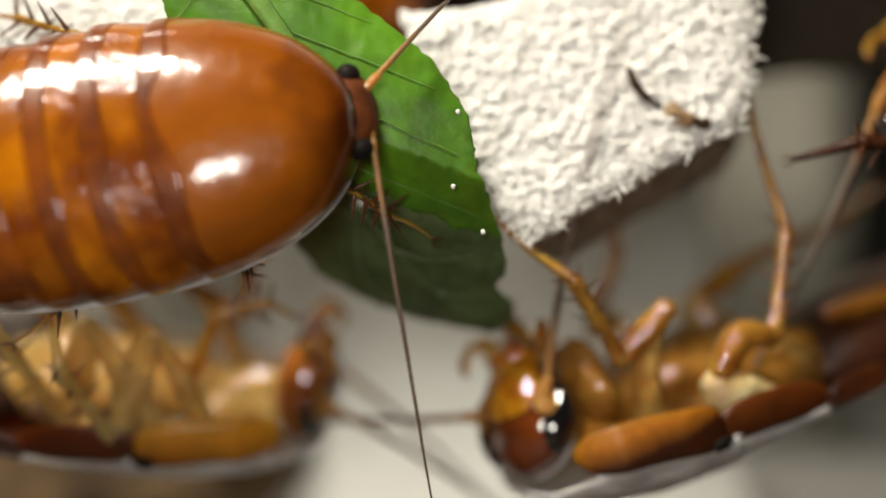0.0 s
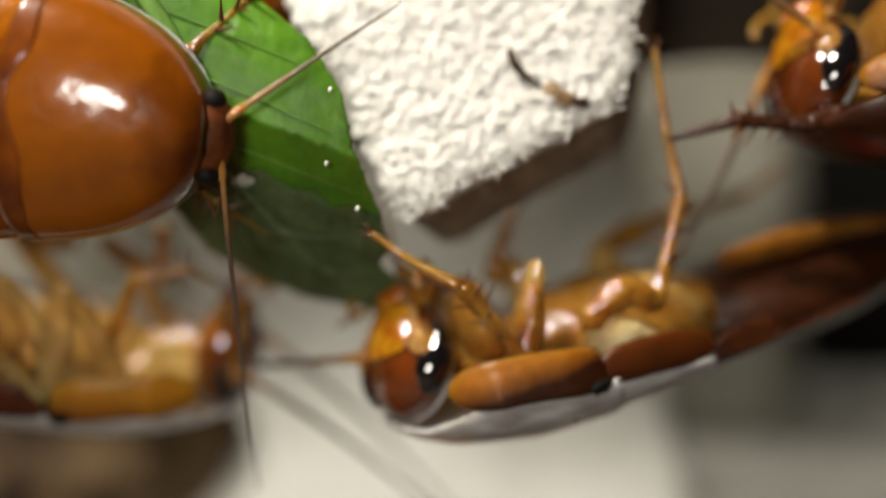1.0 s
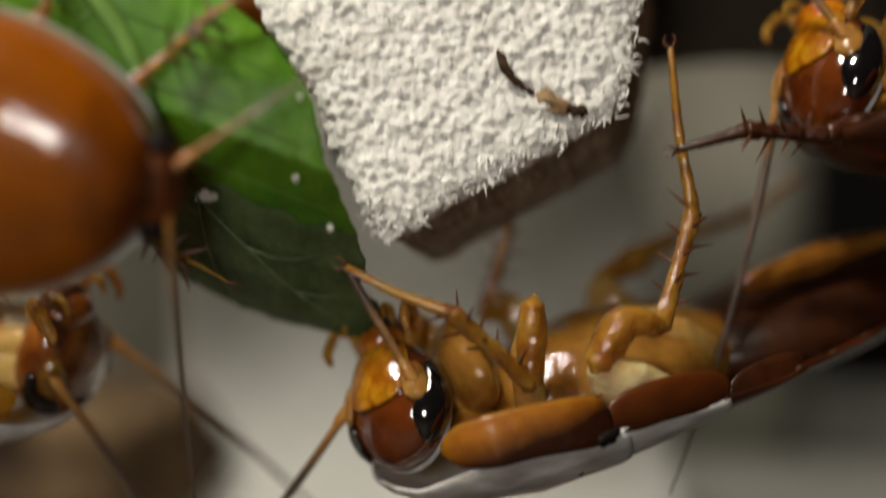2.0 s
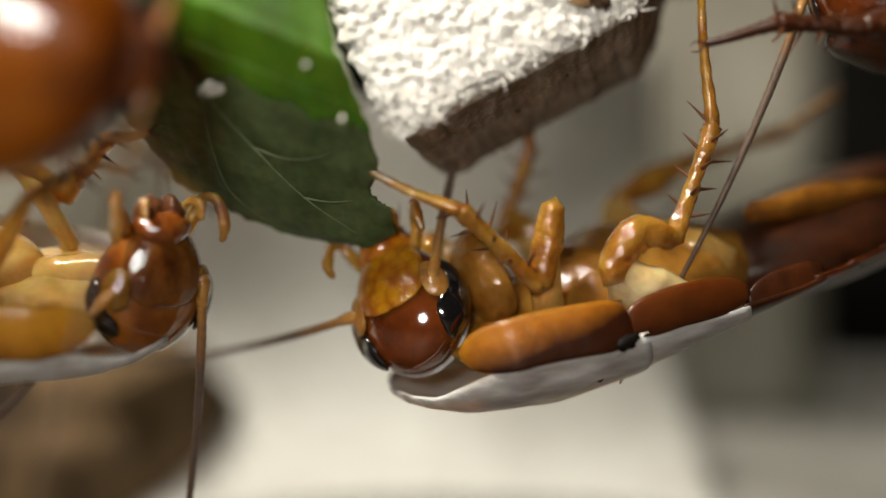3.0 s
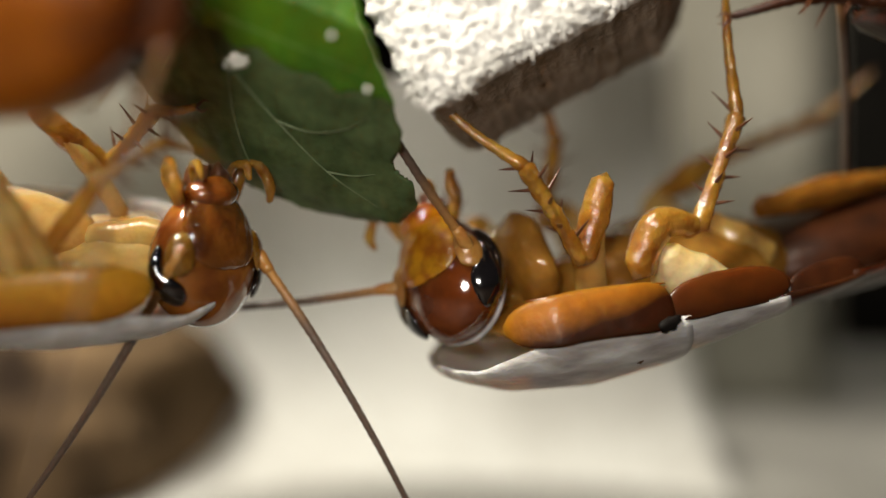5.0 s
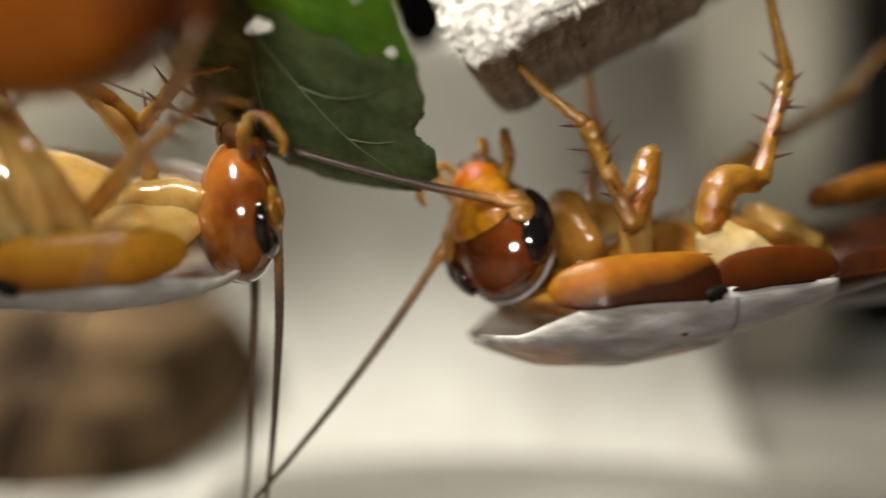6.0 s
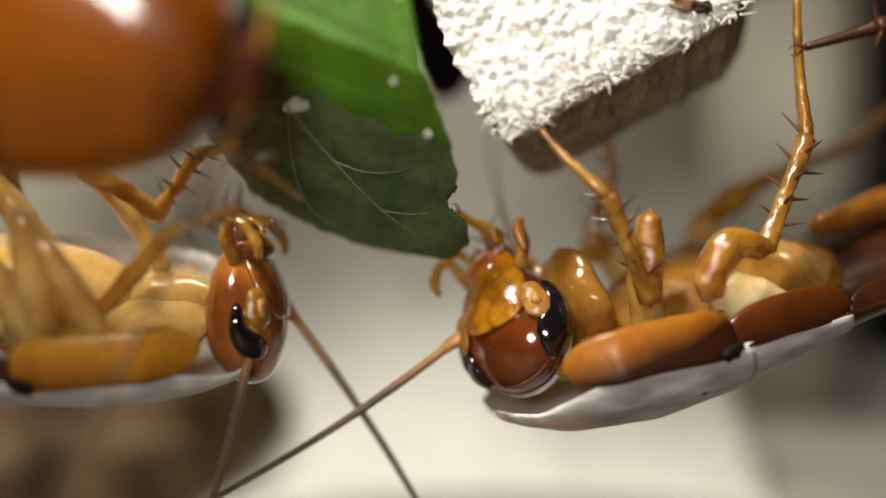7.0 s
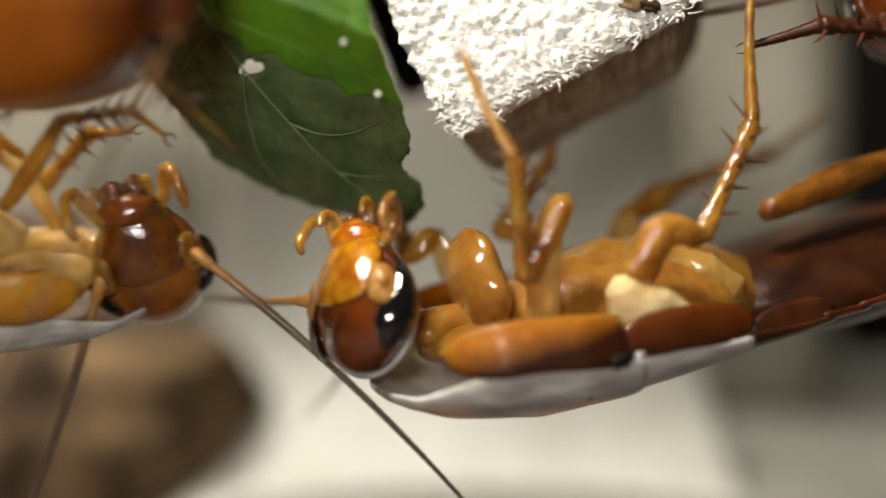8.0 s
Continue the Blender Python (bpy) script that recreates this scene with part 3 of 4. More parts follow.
        leg("hindleg", thing, [(-8.0, 2.2, -0.6), (-8.6, 3.4 * k, -1.2), (-8.2, 4.8 * k, -1.3), (-11.0, 6.6 * k, -2.4), (-13.0, 7.6 * k, -3.6)], s, True, 0.5 if s > 0 else 0.34)
    a = antenna(thing, 7, 0.1)
    b = antenna(thing, 13.5, 0.095)
    return thing, a, b


nymph_thing, nymph_ant_a, nymph_ant_b = nymph()
FACE_ON = Matrix(((1, 0, 0), (0, 0, -1), (0, 1, 0)))  # head towards +x, back towards the viewer


# ---------- the white board ----------
def inside_distance(pts, x, z):
    """Signed distance to a polygon, positive inside, with the nearest edge point."""
    best = np.full(x.shape, 1e9)
    nx, nz = np.zeros_like(x), np.zeros_like(x)
    odd = np.zeros(x.shape, bool)
    for (ax, az), (bx, bz) in zip(pts, pts[1:] + pts[:1]):
        ex, ez = bx - ax, bz - az
        f = np.clip(((x - ax) * ex + (z - az) * ez) / (ex * ex + ez * ez), 0, 1)
        cx, cz = ax + f * ex, az + f * ez
        d = np.hypot(x - cx, z - cz)
        m = d < best
        best[m], nx[m], nz[m] = d[m], cx[m], cz[m]
        odd ^= ((az > z) != (bz > z)) & (x < (bx - ax) * (z - az) / (bz - az + 1e-12) + ax)
    return np.where(odd, best, -best), nx, nz


def board(name, outline, depth, taper, tilt, step, y0):
    """A slab of rough pulp with this outline, its face towards -y, widening backwards by taper."""
    xs = np.arange(min(p[0] for p in outline) - step, max(p[0] for p in outline) + 2 * step, step)
    zs = np.arange(min(p[1] for p in outline) - step, max(p[1] for p in outline) + 2 * step, step)
    X, Z = np.meshgrid(xs, zs, indexing="ij")
    d, cx, cz = inside_distance(outline, X, Z)
    out = d < 0
    PX, PZ = np.where(out, cx, X), np.where(out, cz, Z)
    bm = bmesh.new()
    verts = {}

    def vert(i, j):
        if (i, j) not in verts:
            x, z = PX[i, j], PZ[i, j]
            e = max(d[i, j], 0)
            y = y0 + 0.45 * math.exp(-e / 0.35) + z * tilt
            n = noise.noise(Vector((x * 1.5, z * 1.7, 0))) * 0.14 + noise.noise(Vector((x * 3.8 + z * 1.5, z * 4.4, 4))) * 0.2 + noise.noise(Vector((x * 7.5, z * 8.5, 7))) * 0.13
            jag = noise.noise(Vector((x * 3.0, z * 3.0, 9))) * 0.16 * math.exp(-e / 0.3)
            verts[i, j] = bm.verts.new((x + jag, y + n, z + jag))
        return verts[i, j]
    for i in range(len(xs) - 1):
        for j in range(len(zs) - 1):
            if max(d[i, j], d[i + 1, j], d[i, j + 1], d[i + 1, j + 1]) > 0:
                bm.faces.new((vert(i, j), vert(i + 1, j), vert(i + 1, j + 1), vert(i, j + 1)))
    bmesh.ops.remove_doubles(bm, verts=bm.verts, dist=0.004)
    rim = [e for e in bm.edges if e.is_boundary]
    for k in range(12):
        made = bmesh.ops.extrude_edge_only(bm, edges=rim)["geom"]
        vs = [g for g in made if isinstance(g, bmesh.types.BMVert)]
        rim = [g for g in made if isinstance(g, bmesh.types.BMEdge)]
        for _ in range(50 if k == 0 else 4):
            mean = {}
            for e in rim:
                a, b = e.verts
                mean.setdefault(a, []).append(b.co.copy())
                mean.setdefault(b, []).append(a.co.copy())
            for v, near in mean.items():
                v.co = v.co * 0.4 + sum(near, Vector()) * (0.6 / len(near))
        for v in vs:
            v.co += Vector((taper[0], depth, taper[1])) / 12
            v.co += Vector((noise.noise(v.co * 5), 0.5 * noise.noise(v.co * 6 + Vector((3, 1, 8))), noise.noise(v.co * 5 + Vector((5, 2, 9))))) * 0.1
    bmesh.ops.holes_fill(bm, edges=rim, sides=0)
    ob = part(name, bm, M_PULP)
    # Faces behind the front one take the browner pulp.
    ob.data.materials.append(M_PULP_SIDE)
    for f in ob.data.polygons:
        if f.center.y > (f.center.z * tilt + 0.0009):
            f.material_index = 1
    return ob


OUTLINE = [(0, 0), (2.2, 1.4), (4.6, 2.6), (7.4, 4.2), (8.0, 6.0), (8.6, 10), (9.4, 30), (-26, 30), (-26, 6.5), (-10, 7.0), (-9.0, 14),
           (-2, 15), (1.2, 13), (1.2, 10.2), (-0.6, 9.0), (-2.6, 8.6), (-4.8, 8.5), (-3.9, 6.6), (-2.6, 4.8), (-2.0, 3.0), (-0.9, 0.9)]
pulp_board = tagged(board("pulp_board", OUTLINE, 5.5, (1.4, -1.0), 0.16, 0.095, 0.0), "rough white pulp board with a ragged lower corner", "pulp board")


# ---------- the leaf ----------
def build_leaf():
    thing = tagged(new("leaf"), "half-eaten glossy green leaf with torn edges", "leaf")
    zz = [-3.4, -3.0, -2.4, -1.2, 0.3, 2.4, 4.4, 6.2, 8.2, 10.5, 14]
    right = [-1.0, -0.4, -0.5, -0.8, -1.1, -1.9, -2.3, -3.5, -6.0, -8.5, -11]
    left = [-2.0, -4.4, -6.0, -8.2, -9.2, -10.6, -11.6, -12.2, -12.8, -13.6, -14.5]
    depth = [4.2, 3.7, 3.0, 1.6, -0.3, -2.0, -2.1, -1.8, -1.3, -0.7, 0.3]
    bm = bmesh.new()

    def at(u, v):
        z = -3.4 + 17.4 * v ** 1.2
        a, b = np.interp(z, zz, left) + 0.3 * (1 - u), np.interp(z, zz, right)
        jag = 0.12 * noise.noise(Vector((z * 2.3, 3, 0))) + 0.08 * noise.noise(Vector((z * 6, 5, 0)))
        x = a + (b - a) * u + jag * abs(2 * u - 1) ** 4
        w = 2 * u - 1
        y = np.interp(z - 0.5 + 0.36 * (x + 4), zz, depth)
        return Vector((x, y + 0.5 * w * w - 0.25 + 0.06 * noise.noise(Vector((x * 0.9, z * 0.9, 2))),
                       z + 0.1 * noise.noise(Vector((x * 3, 2, z)))))
    sheet(bm, at, 110, 150)
    gone = []
    for f in bm.faces:
        c = f.calc_center_median()
        n = 0.5 * noise.noise(Vector((c.x * 1.6, c.z * 1.6, 3)))
        if ((c.x + 5.9 - 0.5 * (c.z - 1.3)) / 0.46) ** 2 + ((c.z - 1.3) / 0.24) ** 2 < 1 + 1.6 * n or ((c.x + 0.2) / 0.9) ** 2 + ((c.z + 1.6) / 0.7) ** 2 < 1 + n:
            gone.append(f)
    bmesh.ops.delete(bm, geom=gone, context="FACES")
    tip = bm.copy()

    def crease(x):
        return float(np.interp(x, [-9, -7, -4, -1], [3.3, 2.6, 1.0, 0.1])) + 0.35 * noise.noise(Vector((x * 1.3, 8, 0)))
    for half, over in ((bm, False), (tip, True)):
        off = [f for f in half.faces if (f.calc_center_median().z < crease(f.calc_center_median().x)) != over]
        bmesh.ops.delete(half, geom=off, context="FACES")
        thicken(half, 0.14)
    part("blade", bm, M_LEAF, thing)
    part("curled_tip", tip, M_LEAF_UNDER, thing, "matt grey-green underside of the curled leaf tip")

    def on(u, v, off=-0.1):
        p = at(u, v)
        return p + Vector((0, off, 0))
    bm = bmesh.new()
    tube(bm, [on(0.52 - 0.1 * (1 - v), v) for v in np.linspace(0.97, 0.42, 7)], [0.5, 0.46, 0.4, 0.3, 0.12], 40, 10, 0.7)
    part("midrib", bm, M_VEIN, thing, "pale green midrib")
    for line in ([(0.40, 0.44), (0.44, 0.34), (0.50, 0.24), (0.58, 0.14), (0.68, 0.05)], [(0.50, 0.24), (0.62, 0.22), (0.76, 0.22), (0.90, 0.24)],
                 [(0.44, 0.34), (0.32, 0.25), (0.22, 0.16), (0.12, 0.09)], [(0.58, 0.14), (0.70, 0.13), (0.82, 0.13)]):
        bm = bmesh.new()
        tube(bm, [on(u, v, -0.1) for u, v in line], [0.055, 0.04, 0.015], 26, 6, 0.4)
        part("tip_vein", bm, M_TIPVEIN, thing, "pale grey-green vein of the leaf tip")
    for i, v in enumerate((0.42, 0.54, 0.66, 0.78)):
        for s in (-1, 1):
            bm = bmesh.new()
            tube(bm, [on(0.48 + s * 0.5 * f, max(0.02, v - 0.12 * f), -0.06) for f in (0.02, 0.2, 0.35, 0.5, 0.65, 0.8, 0.92)], [0.04, 0.03, 0.015], 28, 6, 0.3)
            part("side_vein", bm, M_VEIN, thing)
    return thing


leaf = build_leaf()


# ---------- the tub ----------
def surface(name, fn, nu, nv, mat, label, category, kind="", t=1.2):
    bm = bmesh.new()
    sheet(bm, fn, nu, nv)
    thicken(bm, t)
    return tagged(part(name, bm, mat), label, category, kind=kind)


def floor_at(u, v):
    x, y = -160 + 320 * u, 6 + 114 * v
    return Vector((x, y, -19 + 0.5 * noise.noise(Vector((x * 0.06, y * 0.06, 0)))))


def wall_at(u, v):
    x = -110 + 143 * u
    return Vector((x, 55 + 3 * math.sin(x * 0.05) + 1.5 * noise.noise(Vector((x * 0.08, v * 4, 3))), -19 + 75 * v))


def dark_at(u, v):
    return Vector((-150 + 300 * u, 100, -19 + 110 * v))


# Unseen dark plane added before the tub to keep bounced light off the insects.
def bounce_cut_at(u, v):
    x, y = -400 + 800 * u, -500 + 505.5 * v
    return Vector((x, y, -19.6))


surface("table", bounce_cut_at, 30, 30, M_BOUNCE_CUT, "unseen dark sheet added before the tub to cut bounced light", "table", "structure")
surface("ground", floor_at, 40, 40, M_FLOOR, "off-white tub floor lit from above", "floor", "structure")
surface("wall_back", wall_at, 40, 24, M_WALL, "grey-beige card wall standing in the tub", "wall", "structure")
# Added end wall; its black is the shade beyond the gap, put into colour.
surface("wall_dark", dark_at, 6, 6, M_DARK, "added end wall of the tub, its shade put into black colour", "wall", "structure")


def paper_at(u, v):
    """A white sheet lying on the floor and curving up the wall."""
    x = -15 + 31 * u - 3 * (1 - v) * (1 - u) + 0.8 * math.sin(v * 5)
    q = v * 44
    if q < 8:
        y, z = 16 + q, -18.4
    elif q < 30:
        a = (q - 8) / 14
        y, z = 24 + 14 * math.sin(a), -18.4 + 14 * (1 - math.cos(a))
    else:
        y, z = 38, -4.4 + (q - 30)
    return Vector((x, y + 1.6 * math.sin(u * 6) * v, z + 0.5 * math.sin(u * 6 + 1) * (1 - v)))


surface("paper_sheet", paper_at, 30, 24, M_PAPER, "white paper sheet curling up on the floor", "paper", t=0.2)


def card_at(u, v):
    """A crumpled lump of brown card."""
    a, b = 2 * math.pi * u, math.pi * (0.02 + 0.55 * v)
    d = Vector((math.cos(a) * math.sin(b), math.sin(a) * math.sin(b), math.cos(b)))
    r = 1 + 0.14 * noise.noise(d * 1.6) + 0.03 * noise.noise(d * 4)
    d = Vector((math.copysign(abs(d.x) ** 0.6, d.x), d.y, math.copysign(abs(d.z) ** 0.45, d.z)))
    z = -19 + 10.5 * r * d.z
    return Vector((-40 + 31 * r * d.x + 0.35 * (z + 12), 33 + 13 * r * d.y, z))


surface("card_lump", card_at, 80, 40, M_CARD, "crumpled brown card lying on the floor", "card", t=0.4)
bm = bmesh.new()
bmesh.ops.create_cube(bm, size=1, matrix=Matrix.Translation((-4, 9, 33)) @ Matrix.Diagonal((64, 20, 6, 1)))
bmesh.ops.bevel(bm, geom=bm.edges[:], offset=0.5, segments=2, affect="EDGES")
tagged(part("ceiling", bm, M_PULP), "white pulp ledge from which the board hangs", "ledge", kind="structure")


# Added sheet that darkens the gaps behind and beside the board.
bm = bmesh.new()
def gap_shade_at(u, v):
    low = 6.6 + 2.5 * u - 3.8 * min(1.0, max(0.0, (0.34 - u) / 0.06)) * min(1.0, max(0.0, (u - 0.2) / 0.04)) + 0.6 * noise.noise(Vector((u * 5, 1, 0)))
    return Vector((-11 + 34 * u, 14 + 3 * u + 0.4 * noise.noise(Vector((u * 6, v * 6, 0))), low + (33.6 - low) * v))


sheet(bm, gap_shade_at, 60, 20)
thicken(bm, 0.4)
tagged(part("gap_shade", bm, M_GAP_SHADE), "added sheet behind the white board, the gap's shade put into its colour", "card")


def on_board(x, z):
    return Vector((x, z * 0.16 - 0.05, z))


def bark_speck():
    thing = tagged(new("bark_crumb"), "curled dark bark crumb stuck on the white board", "bark crumb")
    bm = bmesh.new()
    tube(bm, [on_board(3.6, 6.3), on_board(3.75, 5.7) + Vector((0, -0.25, 0)), on_board(4.25, 5.15), on_board(4.7, 4.9)], [0.12, 0.26, 0.2, 0.1], 18, 8, 0.6)
    for v in bm.verts:
        v.co += Vector((0.1, 0.05, 0.1)) * noise.noise(v.co * 5)
    part("stem", bm, M_SPECK, thing)
    bm = bmesh.new()
    blob(bm, on_board(5.3, 4.55), (0.6, 0.2, 0.3), (0, 30, 0), 0.6)
    part("flake", bm, M_SKINFLAKE, thing, "tan flake")
    bm = bmesh.new()
    blob(bm, on_board(6.15, 4.25), (0.3, 0.2, 0.2), (0, 20, 0), 0.6)
    part("clod", bm, M_SPECK, thing)


bark_speck()
rnd = random.Random(5)
for x, z, y, r in ((3.66, 1.36, 3.8, 0.13), (2.2, 1.0, 2.2, 0.07), (5.3, 2.42, 3.0, 0.07), (1.5, 0.15, 4.4, 0.06)):
    bm = bmesh.new()
    blob(bm, (x, y, z), (r * 1.4, r, r), (0, 20, 0), 0.5, 10, 8)
    tagged(part("dirt_speck", bm, M_SPECK), "dark dirt speck on the board's underside", "dirt speck", "dirt specks on the board")


def fibres():
    """Curled paper fibres along the board's lower edge."""
    bm = bmesh.new()
    edge = [(-0.9, 0.9), (0, 0), (2.2, 1.4), (4.6, 2.6), (7.4, 4.2), (8.0, 6.0), (8.6, 10)]
    for i in range(280):
        k = rnd.randrange(len(edge) - 1)
        f = rnd.random()
        x = edge[k][0] + (edge[k + 1][0] - edge[k][0]) * f
        z = edge[k][1] + (edge[k + 1][1] - edge[k][1]) * f
        x, z = x + rnd.gauss(0, 0.12), z + abs(rnd.gauss(0, 0.5)) - 0.1
        p = Vector((x, z * 0.16 - 0.02 + 0.3 * rnd.random() ** 2, z))
        q = p + Vector((rnd.gauss(0, 0.16), -0.08 - 0.1 * rnd.random(), rnd.gauss(-0.03, 0.1)))
        e = q + Vector((rnd.gauss(0, 0.14), 0.1 * rnd.random(), rnd.gauss(-0.04, 0.09)))
        tube(bm, [p, q, e], [0.05, 0.04, 0.018], 6, 4)
    tagged(part("fibre_fringe", bm, M_PULP, pulp_board, "frayed white paper fibres"), kind="stuff")


fibres()


def droplets():
    for x, z in ((-2.75, 1.85), (-1.75, 0.35), (-2.6, 4.3)):
        bm = bmesh.new()
        y = float(np.interp(z, [-1.2, 0.3, 2.4, 4.4], [0.6, -1.5, -2.2, -2.2]))
        blob(bm, (x, y - 0.12, z), (0.08, 0.06, 0.09), (0, 0, 0), 0.3, 14, 10)
        part("droplet", bm, M_DROP, leaf, "tiny white droplet")


droplets()
hidden_nymph = copy_thing(nymph_thing, mmpose((-4.2, 4.6, 11.6), Matrix.Rotation(radians(-30), 3, "Y") @ FACE_ON))
tagged(hidden_nymph, "amber cockroach nymph in the gap behind the white board")


far_nymph = copy_thing(nymph_thing, mmpose((14, 24, -24)))
tagged(far_nymph, "small orange cockroach nymph on the white paper")
far_nymph.scale = (0.3, 0.3, 0.3)


# ---------- motion ----------
def turn2d(angle, tilt=0.0):
    """Axes whose x points along angle in the view (degrees, 0 right, 90 up), tilted away from the viewer."""
    a, b = radians(angle), radians(tilt)
    d = Vector((math.cos(a) * math.cos(b), math.sin(b), math.sin(a) * math.cos(b)))
    side = Vector((0, 1, 0)) - d * d.y
    side.normalize()
    return Matrix((d, side, d.cross(side))).transposed()


def between(t, table):
    cols = list(zip(*table))
    return [float(np.interp(t, cols[0], c)) for c in cols[1:]]


def head_turn(yaw, tip, roll, fwd, down):
    """yaw turns the face, roll leans it sideways, tip nods it; fwd and down shift the head on its neck, in mm."""
    return (Matrix.Translation((fwd, 0, down)) @ Matrix.Rotation(radians(tip), 4, "Y") @ Matrix.Rotation(radians(roll), 4, "X")
            @ Matrix.Rotation(radians(yaw), 4, "Z"))


def in_metres(m):
    return Matrix.Translation(m.translation * MM) @ m.to_3x3().to_4x4()


def animate(thing, head, feelers, base, rows, heads, ants, legs=(), planted=4.5, steps=()):
    """rows: t, neck in the view, depth, lean, turn and roll; heads: t, yaw, tip, roll and shifts; ants: t, angle, tilt for each feeler;
    steps: leg, joint and rows of t, where its knee and that joint stand in the view."""
    track = []
    for t, px, py, y, lean, yaw, *more in rows:
        m = mmpose(seen(t, px, py, y), Matrix.Rotation(radians(lean), 3, "Y") @ Matrix.Rotation(radians(more[0] if more else 0), 3, "X") @ Matrix.Rotation(radians(yaw), 3, "Z") @ base)
        track.append((t, m))
    walk(thing, track)
    walk(head, [(t, in_metres(head_turn(*turn))) for t, *turn in heads])
    for k, (feeler, table) in enumerate(zip(feelers, ants)):
        s = -1 if k == 0 else 1
        out = []
        for t, ang, tilt in table:
            r = between(t, [(q[0], q[4], q[5], q[6] if len(q) > 6 else 0) for q in rows])
            w = Matrix.Rotation(radians(r[0]), 3, "Y") @ Matrix.Rotation(radians(r[2]), 3, "X") @ Matrix.Rotation(radians(r[1]), 3, "Z") @ base
            root = head_turn(*between(t, heads)) @ on_skull(s * 49, -8, 0.12)
            out.append((t, Matrix.Translation(root * MM) @ (w.inverted() @ turn2d(ang, tilt)).to_4x4()))
        walk(feeler, out)
    places = dict(track)
    stepping = []
    for index, end, table in steps:
        joints, (femur, *shin) = legs[index]
        stepping.append(index)
        upper, lower = [], []
        for t, kx, ky, fx, fy in table:
            m = places[t]
            knee, foot, hip = (m @ (joints[q] * MM) / MM for q in (2, end, 1))
            knee_to, foot_to = seen(t, kx, ky, knee.y), seen(t, fx, fy, foot.y)
            for to, out, a in ((foot_to - knee_to, lower, foot - knee), (knee_to - hip, upper, knee - hip)):
                q = a.rotation_difference(to)
                if q.angle > 1.2:
                    q = Matrix.Rotation(1.2, 3, q.axis).to_quaternion()
                world = Matrix.Translation(knee_to * MM) @ q.to_matrix().to_4x4() @ Matrix.Translation(-knee * MM)
                out.append((t, m.inverted() @ world @ m))
        walk(femur, upper)
        for piece in shin:
            walk(piece, lower)
    # the other feet stay where they hold on while the body sways
    for index, (joints, pieces) in enumerate(legs):
        if index in stepping:
            continue
        hold = [m for t, m in track if t == planted][0] @ (joints[4] * MM)
        hip = joints[1] * MM
        reach = joints[4] * MM - hip
        out = []
        for t, m in track:
            q = reach.rotation_difference(m.inverted() @ hold - hip)
            if q.angle > 0.95:
                q = Matrix.Rotation(0.95, 3, q.axis).to_quaternion()
            out.append((t, Matrix.Translation(hip) @ q.to_matrix().to_4x4() @ Matrix.Translation(-hip)))
        for piece in pieces:
            walk(piece, out)


